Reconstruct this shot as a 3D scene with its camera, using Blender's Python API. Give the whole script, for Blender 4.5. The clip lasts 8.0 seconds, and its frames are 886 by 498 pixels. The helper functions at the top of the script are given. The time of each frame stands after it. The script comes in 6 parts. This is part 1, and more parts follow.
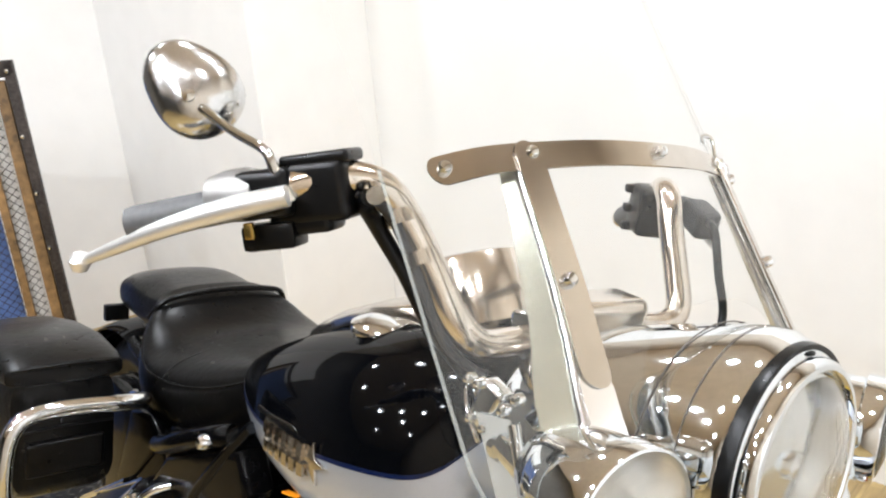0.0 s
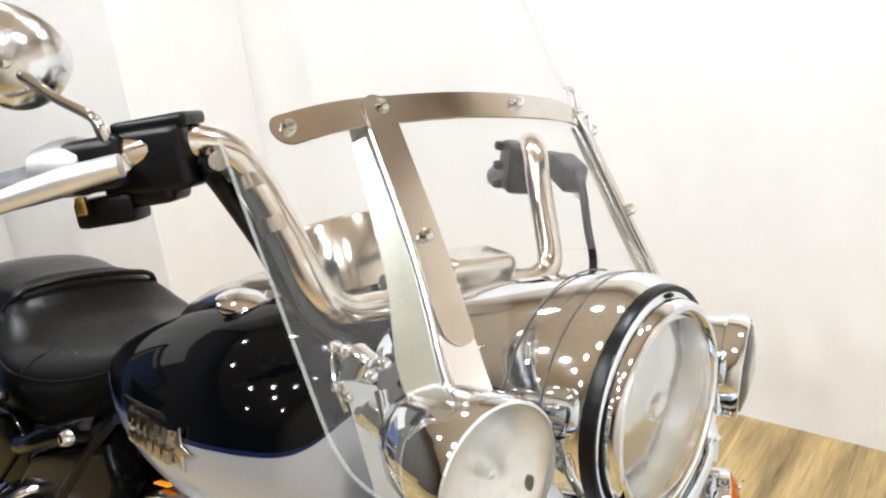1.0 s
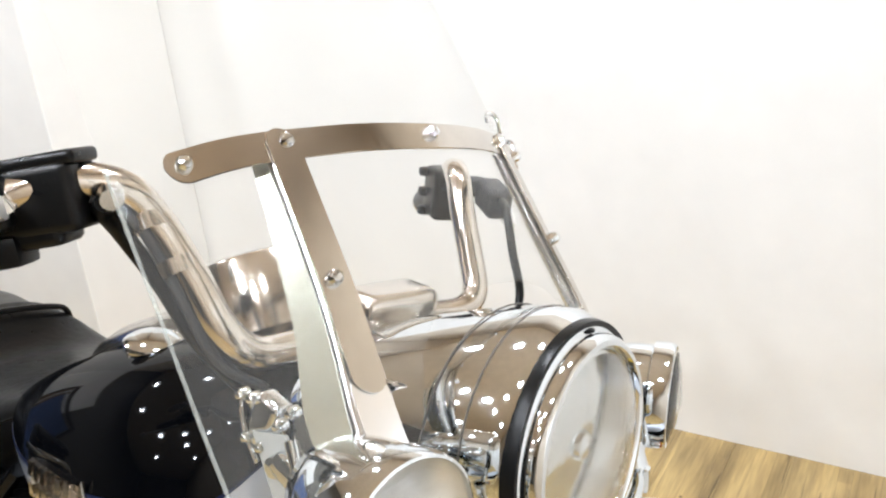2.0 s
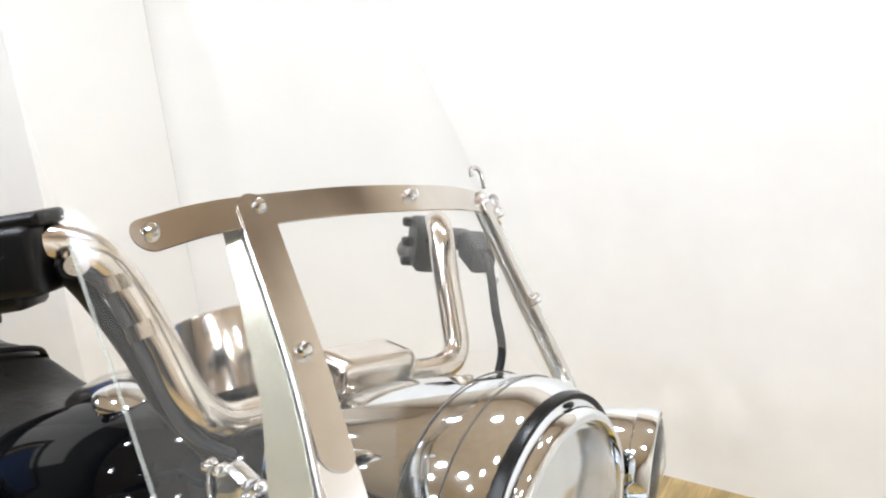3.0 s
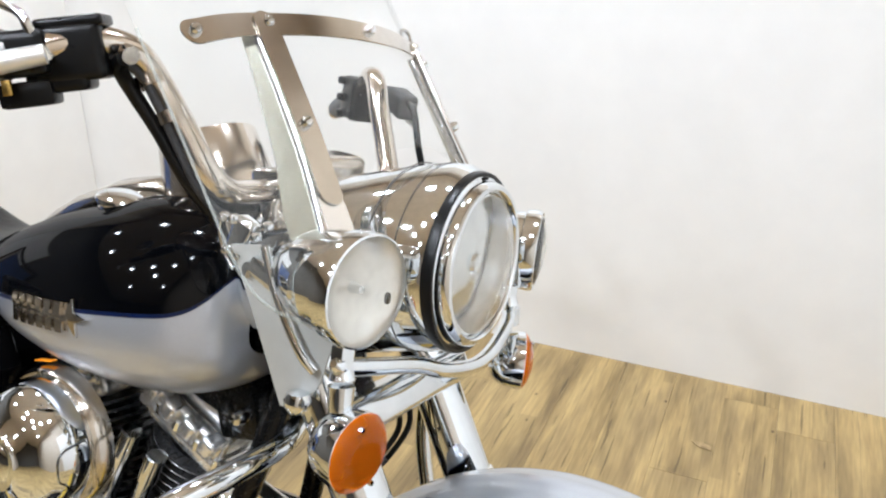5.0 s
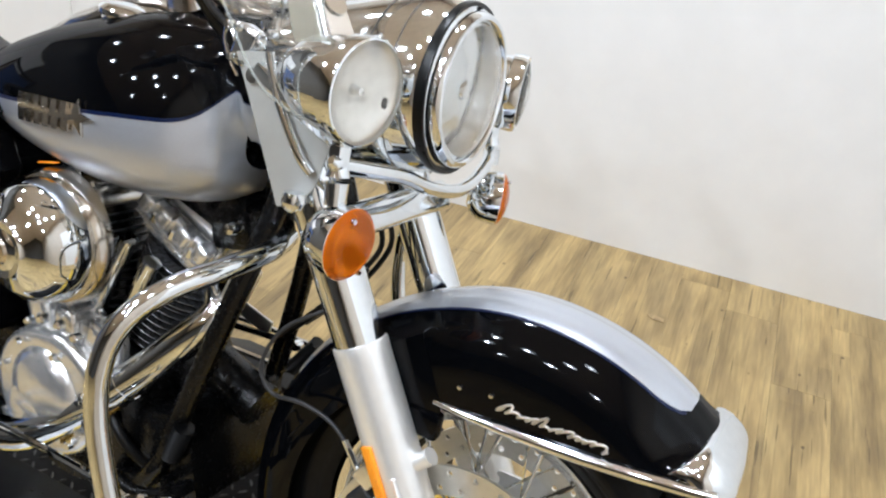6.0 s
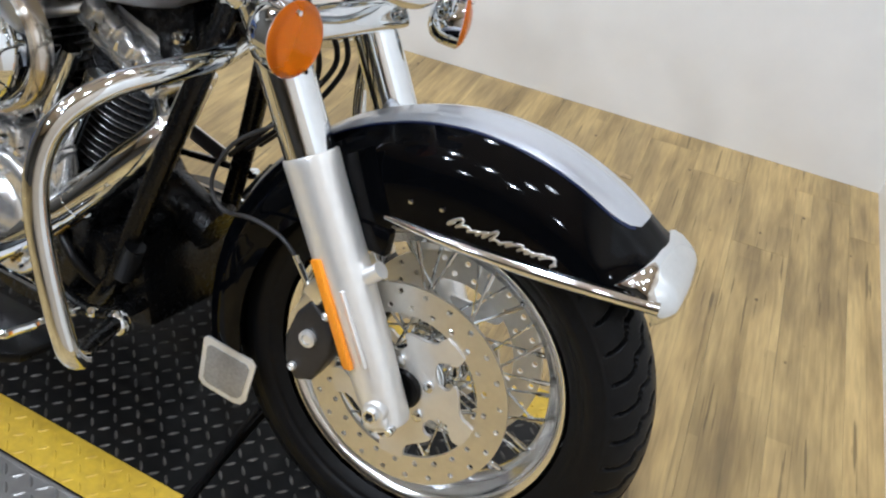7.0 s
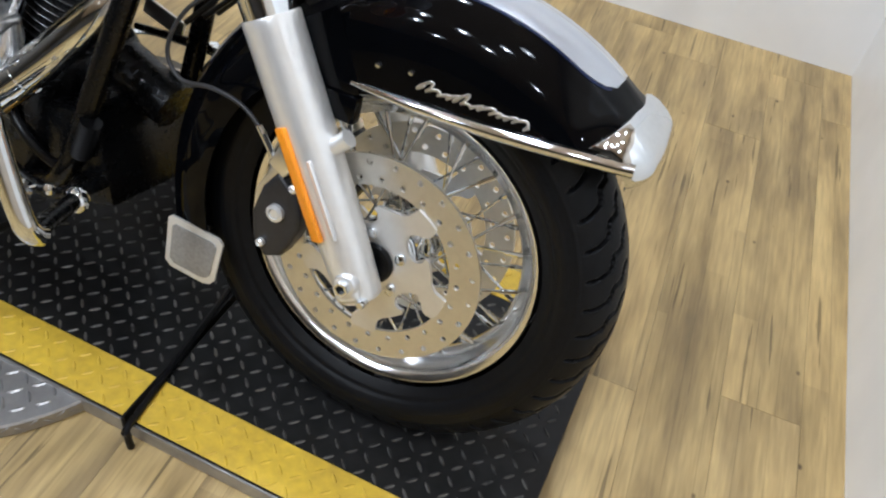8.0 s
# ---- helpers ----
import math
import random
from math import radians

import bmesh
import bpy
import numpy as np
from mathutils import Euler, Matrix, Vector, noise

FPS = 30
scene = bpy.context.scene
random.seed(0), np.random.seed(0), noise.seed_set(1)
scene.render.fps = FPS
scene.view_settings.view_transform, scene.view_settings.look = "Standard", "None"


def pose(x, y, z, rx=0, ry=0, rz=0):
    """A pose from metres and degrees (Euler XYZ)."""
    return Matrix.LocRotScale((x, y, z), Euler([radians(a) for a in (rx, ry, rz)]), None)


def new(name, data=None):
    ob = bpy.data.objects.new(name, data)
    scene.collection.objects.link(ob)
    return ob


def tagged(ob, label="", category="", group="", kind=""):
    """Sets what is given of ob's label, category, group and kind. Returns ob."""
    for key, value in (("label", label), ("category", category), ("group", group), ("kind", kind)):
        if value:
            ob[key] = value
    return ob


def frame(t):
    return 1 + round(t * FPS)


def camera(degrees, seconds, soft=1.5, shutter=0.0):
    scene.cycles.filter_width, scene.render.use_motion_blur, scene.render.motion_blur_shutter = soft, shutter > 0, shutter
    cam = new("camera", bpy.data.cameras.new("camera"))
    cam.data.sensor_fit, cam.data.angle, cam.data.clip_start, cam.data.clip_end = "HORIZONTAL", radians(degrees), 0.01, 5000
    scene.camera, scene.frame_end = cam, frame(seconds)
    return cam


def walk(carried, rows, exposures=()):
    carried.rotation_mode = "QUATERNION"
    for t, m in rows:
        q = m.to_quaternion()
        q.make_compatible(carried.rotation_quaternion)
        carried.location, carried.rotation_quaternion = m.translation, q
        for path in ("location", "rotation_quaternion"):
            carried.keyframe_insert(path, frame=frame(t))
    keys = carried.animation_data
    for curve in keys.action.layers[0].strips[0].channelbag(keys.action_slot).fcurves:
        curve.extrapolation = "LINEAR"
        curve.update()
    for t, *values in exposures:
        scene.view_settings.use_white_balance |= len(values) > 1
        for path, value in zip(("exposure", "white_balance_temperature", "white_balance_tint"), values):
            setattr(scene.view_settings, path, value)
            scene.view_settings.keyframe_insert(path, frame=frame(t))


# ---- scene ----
cam = camera(57.1, 8.0, soft=2.2)
PATH = [
    (0.0, 0.0843, -0.4719, 1.3391, 71.216, 4.540, 43.654),
    (0.5, 0.0969, -0.4559, 1.3254, 68.878, 4.790, 39.895),
    (1.0, 0.0957, -0.4325, 1.3162, 68.629, 5.358, 35.696),
    (1.5, 0.1002, -0.4155, 1.3155, 68.695, 5.178, 33.387),
    (2.0, 0.0968, -0.3888, 1.3213, 69.257, 5.069, 31.489),
    (2.2, 0.0897, -0.3751, 1.3478, 68.986, 3.210, 32.208),
    (3.5, 0.1047, -0.3557, 1.3380, 72.023, 4.583, 30.787),
    (4.0, 0.1162, -0.3960, 1.3182, 68.972, 3.299, 29.592),
    (4.5, 0.1295, -0.5189, 1.3211, 68.107, 2.321, 24.053),
    (4.7, 0.1485, -0.5816, 1.3166, 67.607, 1.408, 23.623),
    (5.8, 0.1886, -0.7552, 1.2705, 61.171, -4.382, 23.650),
    (6.0, 0.1963, -0.7639, 1.2542, 59.406, -4.697, 23.393),
    (6.5, 0.2201, -0.7712, 1.2134, 54.537, -5.918, 22.965),
    (7.0, 0.2425, -0.7756, 1.1778, 51.076, -6.859, 22.947),
    (7.5, 0.2510, -0.7781, 1.1557, 47.455, -7.046, 22.182),
    (8.0, 0.2523, -0.7826, 1.1307, 44.542, -7.662, 20.945),
]
EXPOSURES = [(0.0, -0.05, 5600, 8), (2.0, -0.09, 5520, 8), (4.0, -0.11, 5450, 8), (4.7, -0.17, 5380, 8), (6.0, -0.24, 5260, 8), (6.5, -0.38, 5220, 8), (7.0, -0.46, 5200, 8), (8.0, -0.50, 5180, 8)]
walk(cam, [(t, pose(x, y, z, rx, ry, rz)) for t, x, y, z, rx, ry, rz in PATH], EXPOSURES)

# ---- world and lamps ----
FLOOR = -0.04
world = bpy.data.worlds.new("world")
world.use_nodes = True
world.node_tree.nodes["Background"].inputs[0].default_value = (0.9, 0.8, 0.68, 1)
world.node_tree.nodes["Background"].inputs[1].default_value = 0.02
scene.world = world

# spots out of view; some are added only to brighten the walls
LAMPS = [(-1.5, -1.6, 40), (-1.2, -1.0, 44), (-0.7, -1.35, 40), (-0.45, -1.85, 46), (-0.05, -1.1, 18), (0.30, -0.55, 5),
         (-0.55, 0.55, 43), (0.15, 0.75, 37), (-1.5, 0.65, 31), (-2.75, 0.35, 32), (-2.5, -0.7, 36), (0.2, -2.6, 20), (-1.6, -3.0, 34)]
CEILING = 2.75


# ---- materials ----
def node_mat(name):
    m = bpy.data.materials.new(name)
    m.use_nodes = True
    return m, m.node_tree.nodes, m.node_tree.links, m.node_tree.nodes["Principled BSDF"]


def mat(name, color, rough=0.5, metal=0.0, vary=0.12, scale=18.0, bump=0.0, bump_scale=200.0, coat=0.0, rough_vary=0.08, alt=None, spec=0.5):
    """A surface with variation at two scales in colour and roughness, and a fine relief."""
    m, n, l, b = node_mat(name)
    co = n.new("ShaderNodeTexCoord")
    big = n.new("ShaderNodeTexNoise")
    big.inputs["Scale"].default_value, big.inputs["Detail"].default_value = scale * 0.25, 3
    fine = n.new("ShaderNodeTexNoise")
    fine.inputs["Scale"].default_value, fine.inputs["Detail"].default_value = scale * 3, 6
    l.new(co.outputs["Object"], big.inputs["Vector"])
    l.new(co.outputs["Object"], fine.inputs["Vector"])
    add = n.new("ShaderNodeMath")
    add.operation = "ADD"
    l.new(big.outputs["Fac"], add.inputs[0])
    l.new(fine.outputs["Fac"], add.inputs[1])
    ramp = n.new("ShaderNodeMapRange")
    ramp.inputs["From Min"].default_value, ramp.inputs["From Max"].default_value = 0.7, 1.3
    l.new(add.outputs[0], ramp.inputs["Value"])
    mix = n.new("ShaderNodeMix")
    mix.data_type = "RGBA"
    other = alt or [c * (1 - 2 * vary) for c in color]
    mix.inputs["A"].default_value, mix.inputs["B"].default_value = (*[min(1, c * (1 + vary)) for c in color], 1), (*other, 1)
    l.new(ramp.outputs[0], mix.inputs["Factor"])
    l.new(mix.outputs["Result"], b.inputs["Base Color"])
    rr = n.new("ShaderNodeMapRange")
    rr.inputs["To Min"].default_value, rr.inputs["To Max"].default_value = max(0.02, rough - rough_vary), min(1, rough + rough_vary)
    l.new(fine.outputs["Fac"], rr.inputs["Value"])
    l.new(rr.outputs[0], b.inputs["Roughness"])
    b.inputs["Metallic"].default_value, b.inputs["Coat Weight"].default_value, b.inputs["Coat Roughness"].default_value = metal, coat, 0.05
    b.inputs["Specular IOR Level"].default_value = spec
    if bump:
        bn = n.new("ShaderNodeTexNoise")
        bn.inputs["Scale"].default_value, bn.inputs["Detail"].default_value = bump_scale, 4
        l.new(co.outputs["Object"], bn.inputs["Vector"])
        bp = n.new("ShaderNodeBump")
        bp.inputs["Strength"].default_value, bp.inputs["Distance"].default_value = bump, 0.002
        l.new(bn.outputs["Fac"], bp.inputs["Height"])
        l.new(bp.outputs[0], b.inputs["Normal"])
    return m


def flake_mat(name, color):
    """Metallic flake paint under clear coat."""
    m, n, l, b = node_mat(name)
    co = n.new("ShaderNodeTexCoord")
    v = n.new("ShaderNodeTexVoronoi")
    v.inputs["Scale"].default_value = 1400
    l.new(co.outputs["Object"], v.inputs["Vector"])
    mix = n.new("ShaderNodeMix")
    mix.data_type = "RGBA"
    mix.inputs["A"].default_value, mix.inputs["B"].default_value = (*[c * 0.95 for c in color], 1), (*[min(1, c * 1.05) for c in color], 1)
    l.new(v.outputs["Color"], mix.inputs["Factor"])
    l.new(mix.outputs["Result"], b.inputs["Base Color"])
    b.inputs["Metallic"].default_value, b.inputs["Roughness"].default_value = 0.72, 0.36
    b.inputs["Coat Weight"].default_value, b.inputs["Coat Roughness"].default_value = 1.0, 0.03
    return m


def clear_mat(name, tint, haze=0.012, rough=0.02):
    """Clear plastic sheet: it lets the light through and shines towards grazing angles."""
    m, n, l, b = node_mat(name)
    n.remove(b)
    tr, gl, df, mx, mx2, lw = (n.new("ShaderNode" + k) for k in ("BsdfTransparent", "BsdfGlossy", "BsdfDiffuse", "MixShader", "MixShader", "LayerWeight"))
    tr.inputs[0].default_value = (*tint, 1)
    gl.inputs["Roughness"].default_value = rough
    df.inputs[0].default_value = (0.8, 0.8, 0.78, 1)
    lw.inputs["Blend"].default_value = 0.5
    pw, ad = n.new("ShaderNodeMath"), n.new("ShaderNodeMath")
    pw.operation, pw.inputs[1].default_value = "POWER", 4.0
    ad.operation, ad.inputs[1].default_value, ad.inputs[2].default_value = "MULTIPLY_ADD", 0.26, 0.006
    l.new(lw.outputs["Facing"], pw.inputs[0])
    l.new(pw.outputs[0], ad.inputs[0])
    mx2.inputs[0].default_value = haze
    l.new(tr.outputs[0], mx2.inputs[1])
    l.new(df.outputs[0], mx2.inputs[2])
    l.new(ad.outputs[0], mx.inputs[0])
    l.new(mx2.outputs[0], mx.inputs[1])
    l.new(gl.outputs[0], mx.inputs[2])
    l.new(mx.outputs[0], n["Material Output"].inputs[0])
    return m


def lens_mat(name, color, rough=0.08, wave=60.0, weight=0.9, spec=0.5):
    """Moulded lens plastic with fine ribs."""
    m, n, l, b = node_mat(name)
    b.inputs["Base Color"].default_value = (*color, 1)
    b.inputs["Roughness"].default_value, b.inputs["Transmission Weight"].default_value = rough, weight
    b.inputs["IOR"].default_value, b.inputs["Specular IOR Level"].default_value = 1.3, spec
    co = n.new("ShaderNodeTexCoord")
    w = n.new("ShaderNodeTexVoronoi")
    w.inputs["Scale"].default_value = wave
    l.new(co.outputs["Object"], w.inputs["Vector"])
    bp = n.new("ShaderNodeBump")
    bp.inputs["Strength"].default_value, bp.inputs["Distance"].default_value = 0.045, 0.002
    l.new(w.outputs["Distance"], bp.inputs["Height"])
    l.new(bp.outputs[0], b.inputs["Normal"])
    return m


def glow_mat(name, color, strength):
    m, n, l, b = node_mat(name)
    b.inputs["Emission Color"].default_value, b.inputs["Emission Strength"].default_value = (*color, 1), strength
    return m


def plank_mat(name):
    """Weathered oak-look vinyl plank: streaks along the board, grey-brown blotches, knots; each plank of its own tone."""
    m, n, l, b = node_mat(name)
    co, info, geo = n.new("ShaderNodeTexCoord"), n.new("ShaderNodeObjectInfo"), n.new("ShaderNodeNewGeometry")
    off = n.new("ShaderNodeVectorMath")
    off.operation = "MULTIPLY_ADD"
    l.new(info.outputs["Random"], off.inputs[0])
    off.inputs[1].default_value = (37, 19, 0)
    l.new(geo.outputs["Position"], off.inputs[2])

    def noise_tex(sx, sy, detail):
        mp = n.new("ShaderNodeMapping")
        mp.inputs["Scale"].default_value = (sx, sy, 1)
        l.new(off.outputs[0], mp.inputs[0])
        t = n.new("ShaderNodeTexNoise")
        t.inputs["Scale"].default_value, t.inputs["Detail"].default_value = 1, detail
        l.new(mp.outputs[0], t.inputs["Vector"])
        return t.outputs["Fac"]
    streak, fine, blotch = noise_tex(15, 2.0, 8), noise_tex(120, 9, 8), noise_tex(10.0, 2.4, 12)
    ramp = n.new("ShaderNodeValToRGB")
    e = ramp.color_ramp.elements
    e[0].position, e[0].color = 0.27, (0.235, 0.164, 0.069, 1)
    e[1].position, e[1].color = 0.66, (0.57, 0.418, 0.178, 1)
    e.new(0.45).color = (0.455, 0.325, 0.134, 1)
    l.new(streak, ramp.inputs[0])
    grey = n.new("ShaderNodeMix")
    grey.data_type = "RGBA"
    grey.inputs["B"].default_value = (0.185, 0.132, 0.066, 1)
    gr = n.new("ShaderNodeMapRange")
    gr.inputs["From Min"].default_value, gr.inputs["From Max"].default_value, gr.inputs["To Max"].default_value = 0.47, 0.68, 0.55
    l.new(blotch, gr.inputs["Value"])
    l.new(gr.outputs[0], grey.inputs["Factor"])
    l.new(ramp.outputs[0], grey.inputs["A"])
    tone = n.new("ShaderNodeMapRange")
    tone.inputs["To Min"].default_value, tone.inputs["To Max"].default_value = 0.94, 1.04
    l.new(info.outputs["Random"], tone.inputs["Value"])
    ft = n.new("ShaderNodeMapRange")
    ft.inputs["From Min"].default_value, ft.inputs["From Max"].default_value, ft.inputs["To Min"].default_value, ft.inputs["To Max"].default_value = 0.32, 0.68, 0.82, 1.13
    l.new(fine, ft.inputs["Value"])
    mul = n.new("ShaderNodeMath")
    mul.operation = "MULTIPLY"
    l.new(tone.outputs[0], mul.inputs[0])
    l.new(ft.outputs[0], mul.inputs[1])
    # the print shows narrower strips of their own tone within each board, with thin dark cracks along the grain
    def op(kind, a, b=None, c=None):
        m = n.new("ShaderNodeMath")
        m.operation = kind
        for i, v in enumerate((a, b, c)):
            if v is None:
                continue
            if isinstance(v, (int, float)):
                m.inputs[i].default_value = v
            else:
                l.new(v, m.inputs[i])
        return m.outputs[0]
    sep = n.new("ShaderNodeSeparateXYZ")
    l.new(off.outputs[0], sep.inputs[0])
    across = op("MULTIPLY_ADD", noise_tex(3, 1.2, 2), 0.40, op("MULTIPLY", sep.outputs[0], 19.0))
    row = op("FLOOR", across)
    edge = n.new("ShaderNodeMapRange")
    edge.inputs["From Min"].default_value, edge.inputs["From Max"].default_value, edge.inputs["To Min"].default_value, edge.inputs["To Max"].default_value = 0.015, 0.06, 0.78, 1.0
    l.new(op("FRACT", across), edge.inputs["Value"])
    wn0 = n.new("ShaderNodeTexWhiteNoise")
    wn0.noise_dimensions = "1D"
    l.new(row, wn0.inputs["W"])
    cellno = op("FLOOR", op("ADD", op("MULTIPLY", sep.outputs[1], 1.15), op("MULTIPLY", wn0.outputs["Value"], 9.0)))
    wn = n.new("ShaderNodeTexWhiteNoise")
    wn.noise_dimensions = "1D"
    l.new(op("ADD", op("MULTIPLY", row, 7.31), cellno), wn.inputs["W"])
    strip = n.new("ShaderNodeMapRange")
    strip.inputs["To Min"].default_value, strip.inputs["To Max"].default_value = 0.86, 1.06
    l.new(wn.outputs["Value"], strip.inputs["Value"])
    crack = n.new("ShaderNodeMapRange")
    crack.inputs["From Min"].default_value, crack.inputs["From Max"].default_value, crack.inputs["To Min"].default_value, crack.inputs["To Max"].default_value = 0.645, 0.68, 1.0, 0.50
    l.new(noise_tex(75, 3.2, 3), crack.inputs["Value"])
    sc = n.new("ShaderNodeVectorMath")
    sc.operation = "SCALE"
    l.new(grey.outputs["Result"], sc.inputs[0])
    l.new(op("MULTIPLY", mul.outputs[0], op("MULTIPLY", edge.outputs[0], op("MULTIPLY", strip.outputs[0], crack.outputs[0]))), sc.inputs["Scale"])
    # small dark knots and dents
    mp = n.new("ShaderNodeMapping")
    mp.inputs["Scale"].default_value = (13, 9, 1)
    l.new(off.outputs[0], mp.inputs[0])
    vo = n.new("ShaderNodeTexVoronoi")
    vo.inputs["Scale"].default_value = 1
    l.new(mp.outputs[0], vo.inputs["Vector"])
    kn = n.new("ShaderNodeMapRange")
    kn.inputs["From Min"].default_value, kn.inputs["From Max"].default_value, kn.inputs["To Min"].default_value, kn.inputs["To Max"].default_value = 0.03, 0.075, 0.85, 0.0
    l.new(vo.outputs["Distance"], kn.inputs["Value"])
    dk = n.new("ShaderNodeMix")
    dk.data_type = "RGBA"
    dk.inputs["B"].default_value = (0.06, 0.035, 0.015, 1)
    l.new(kn.outputs[0], dk.inputs["Factor"])
    l.new(sc.outputs[0], dk.inputs["A"])
    l.new(dk.outputs["Result"], b.inputs["Base Color"])
    b.inputs["Roughness"].default_value = 0.42
    bp = n.new("ShaderNodeBump")
    bp.inputs["Strength"].default_value, bp.inputs["Distance"].default_value = 0.25, 0.001
    l.new(fine, bp.inputs["Height"])
    l.new(bp.outputs[0], b.inputs["Normal"])
    return m


WALL = mat("white_wall_paint", (0.85, 0.835, 0.81), 0.34, vary=0.02, scale=3, bump=0.03, bump_scale=60, rough_vary=0.05)
# for walls out of view, dark so that chrome and black paint reflect darkness
UNSEENDARK = mat("unseen_dark_wall", (0.10, 0.092, 0.08), 0.6, vary=0.1, scale=3, bump=0.03)
TAN = mat("tan_wall_paint", (0.56, 0.485, 0.39), 0.6, vary=0.06, scale=3, bump=0.03)
CEIL = mat("ceiling_paint", (0.80, 0.69, 0.56), 0.7, vary=0.05, scale=2)
PLANK = plank_mat("oak_vinyl_plank")
GAP = mat("floor_joint", (0.12, 0.09, 0.05), 0.8)
CHROME = mat("chrome", (0.81, 0.845, 0.88), 0.05, 1.0, vary=0.03, scale=20, rough_vary=0.02)
DOCK = mat("pale_plated_steel", (0.66, 0.67, 0.60), 0.24, 1.0, vary=0.04, scale=14, rough_vary=0.05)
# chrome with the tan of the reflected room put into its colour
BARCHROME = mat("tan_tinted_chrome", (0.70, 0.64, 0.57), 0.15, 1.0, vary=0.05, scale=16, rough_vary=0.05)
SATIN = mat("bright_satin_chrome", (0.90, 0.91, 0.92), 0.17, 1.0, vary=0.03, scale=14, rough_vary=0.06)
STEEL = mat("polished_stainless", (0.62, 0.58, 0.52), 0.16, 1.0, vary=0.06, scale=12, rough_vary=0.04)
ALU = mat("polished_aluminium", (0.92, 0.92, 0.91), 0.33, 1.0, vary=0.015, scale=25, rough_vary=0.02)
SLIDER = mat("bright_fork_alloy", (0.88, 0.88, 0.87), 0.30, 0.62, vary=0.02, scale=25, rough_vary=0.03)
CAST = mat("satin_cast_metal", (0.84, 0.835, 0.82), 0.34, 0.8, vary=0.03, scale=20, rough_vary=0.03)
DISC = mat("brake_disc_steel", (0.84, 0.83, 0.79), 0.37, 1.0, vary=0.03, scale=40, rough_vary=0.03)
BLACK = mat("black_gloss_paint", (0.0014, 0.0016, 0.0022), 0.18, vary=0.1, scale=8, coat=0.34, rough_vary=0.02, spec=0.0)
GLOSSBLACK = mat("black_enamel", (0.002, 0.002, 0.0022), 0.16, vary=0.1, scale=20, coat=0.07, rough_vary=0.03, spec=0.04)
GRIP = mat("worn_grey_grip", (0.085, 0.085, 0.088), 0.5, vary=0.15, scale=40, bump=0.15)
SILVER = flake_mat("silver_blue_paint", (0.505, 0.532, 0.590))
BLUE = mat("blue_pinstripe", (0.004, 0.009, 0.040), 0.3, coat=0.25, spec=0.2)
RUBBER = mat("tyre_rubber", (0.0042, 0.0042, 0.0046), 0.38, spec=0.13, vary=0.2, scale=30, bump=0.15, bump_scale=120, alt=(0.0085, 0.0085, 0.0090))
LEATHER = mat("black_leather", (0.0030, 0.0028, 0.0027), 0.30, spec=0.19, vary=0.3, scale=25, bump=0.35, bump_scale=75, rough_vary=0.08)
PLASTIC = mat("black_plastic", (0.004, 0.004, 0.0042), 0.30, spec=0.22, vary=0.15, scale=30, bump=0.08, bump_scale=300)
GREYRUB = mat("grey_rubber", (0.028, 0.028, 0.030), 0.5, vary=0.12, scale=40, bump=0.1)
ENGINE = mat("engine_black", (0.003, 0.003, 0.0032), 0.26, spec=0.30, vary=0.2, scale=40, bump=0.15, bump_scale=150)
CALIPER = mat("caliper_grey_paint", (0.022, 0.022, 0.024), 0.4, vary=0.15, scale=40, bump=0.1)
INSET = mat("grey_grit_panel", (0.34, 0.33, 0.31), 0.45, 0.3, vary=0.12, scale=60, bump=0.25, bump_scale=260)
POLISH = mat("polished_cast_chrome", (0.88, 0.885, 0.89), 0.22, 0.85, vary=0.04, scale=30, bump=0.30, bump_scale=60, rough_vary=0.06)
SHELL = mat("bright_mirror_shell", (0.72, 0.73, 0.74), 0.18, 1.0, vary=0.05, scale=60, bump=0.5, bump_scale=45, rough_vary=0.08)
SEAM = mat("seam_shadow_line", (0.10, 0.085, 0.07), 0.5, vary=0.1)
FIN = mat("fin_edge", (0.10, 0.10, 0.102), 0.28, 0.6, vary=0.2, scale=40)
AMBER = lens_mat("amber_lens", (1.0, 0.25, 0.0), 0.05, 90, 0.70, 0.5)
REFLECT = mat("orange_reflector", (1.0, 0.34, 0.004), 0.35, vary=0.06, scale=30)
LENS = lens_mat("clear_lens", (1.0, 1.0, 0.985), 0.10, 110, 0.97)
BOWL = mat("lamp_reflector", (0.93, 0.925, 0.90), 0.33, 0.80, vary=0.05, scale=30)
CLEAR = clear_mat("clear_polycarbonate", (0.99, 0.993, 0.99), 0.026)
DECK = mat("black_tread_plate", (0.0055, 0.0055, 0.0056), 0.40, spec=0.22, vary=0.3, scale=14, bump=0.2, bump_scale=90, alt=(0.016, 0.0155, 0.015))
TREAD = mat("worn_tread_lug", (0.120, 0.114, 0.104), 0.40, 0.5, vary=0.35, scale=22, alt=(0.016, 0.0155, 0.015))
YELLOW = mat("yellow_floor_paint", (0.68, 0.47, 0.03), 0.5, vary=0.1, scale=20, bump=0.1, alt=(0.52, 0.34, 0.03))
ZINC = mat("silver_tread_plate", (0.40, 0.39, 0.38), 0.42, 0.8, vary=0.12, scale=12, bump=0.1)
IRON = mat("dark_iron", (0.06, 0.05, 0.045), 0.55, 0.6, vary=0.3, scale=30, bump=0.2)
WOOD = mat("stained_wood", (0.22, 0.13, 0.05), 0.55, vary=0.35, scale=14, bump=0.2)
BLUECLOTH = mat("blue_sheet", (0.10, 0.17, 0.42), 0.5, vary=0.12, scale=5)
WHITETAG = mat("white_plate", (0.75, 0.74, 0.72), 0.4, vary=0.05)
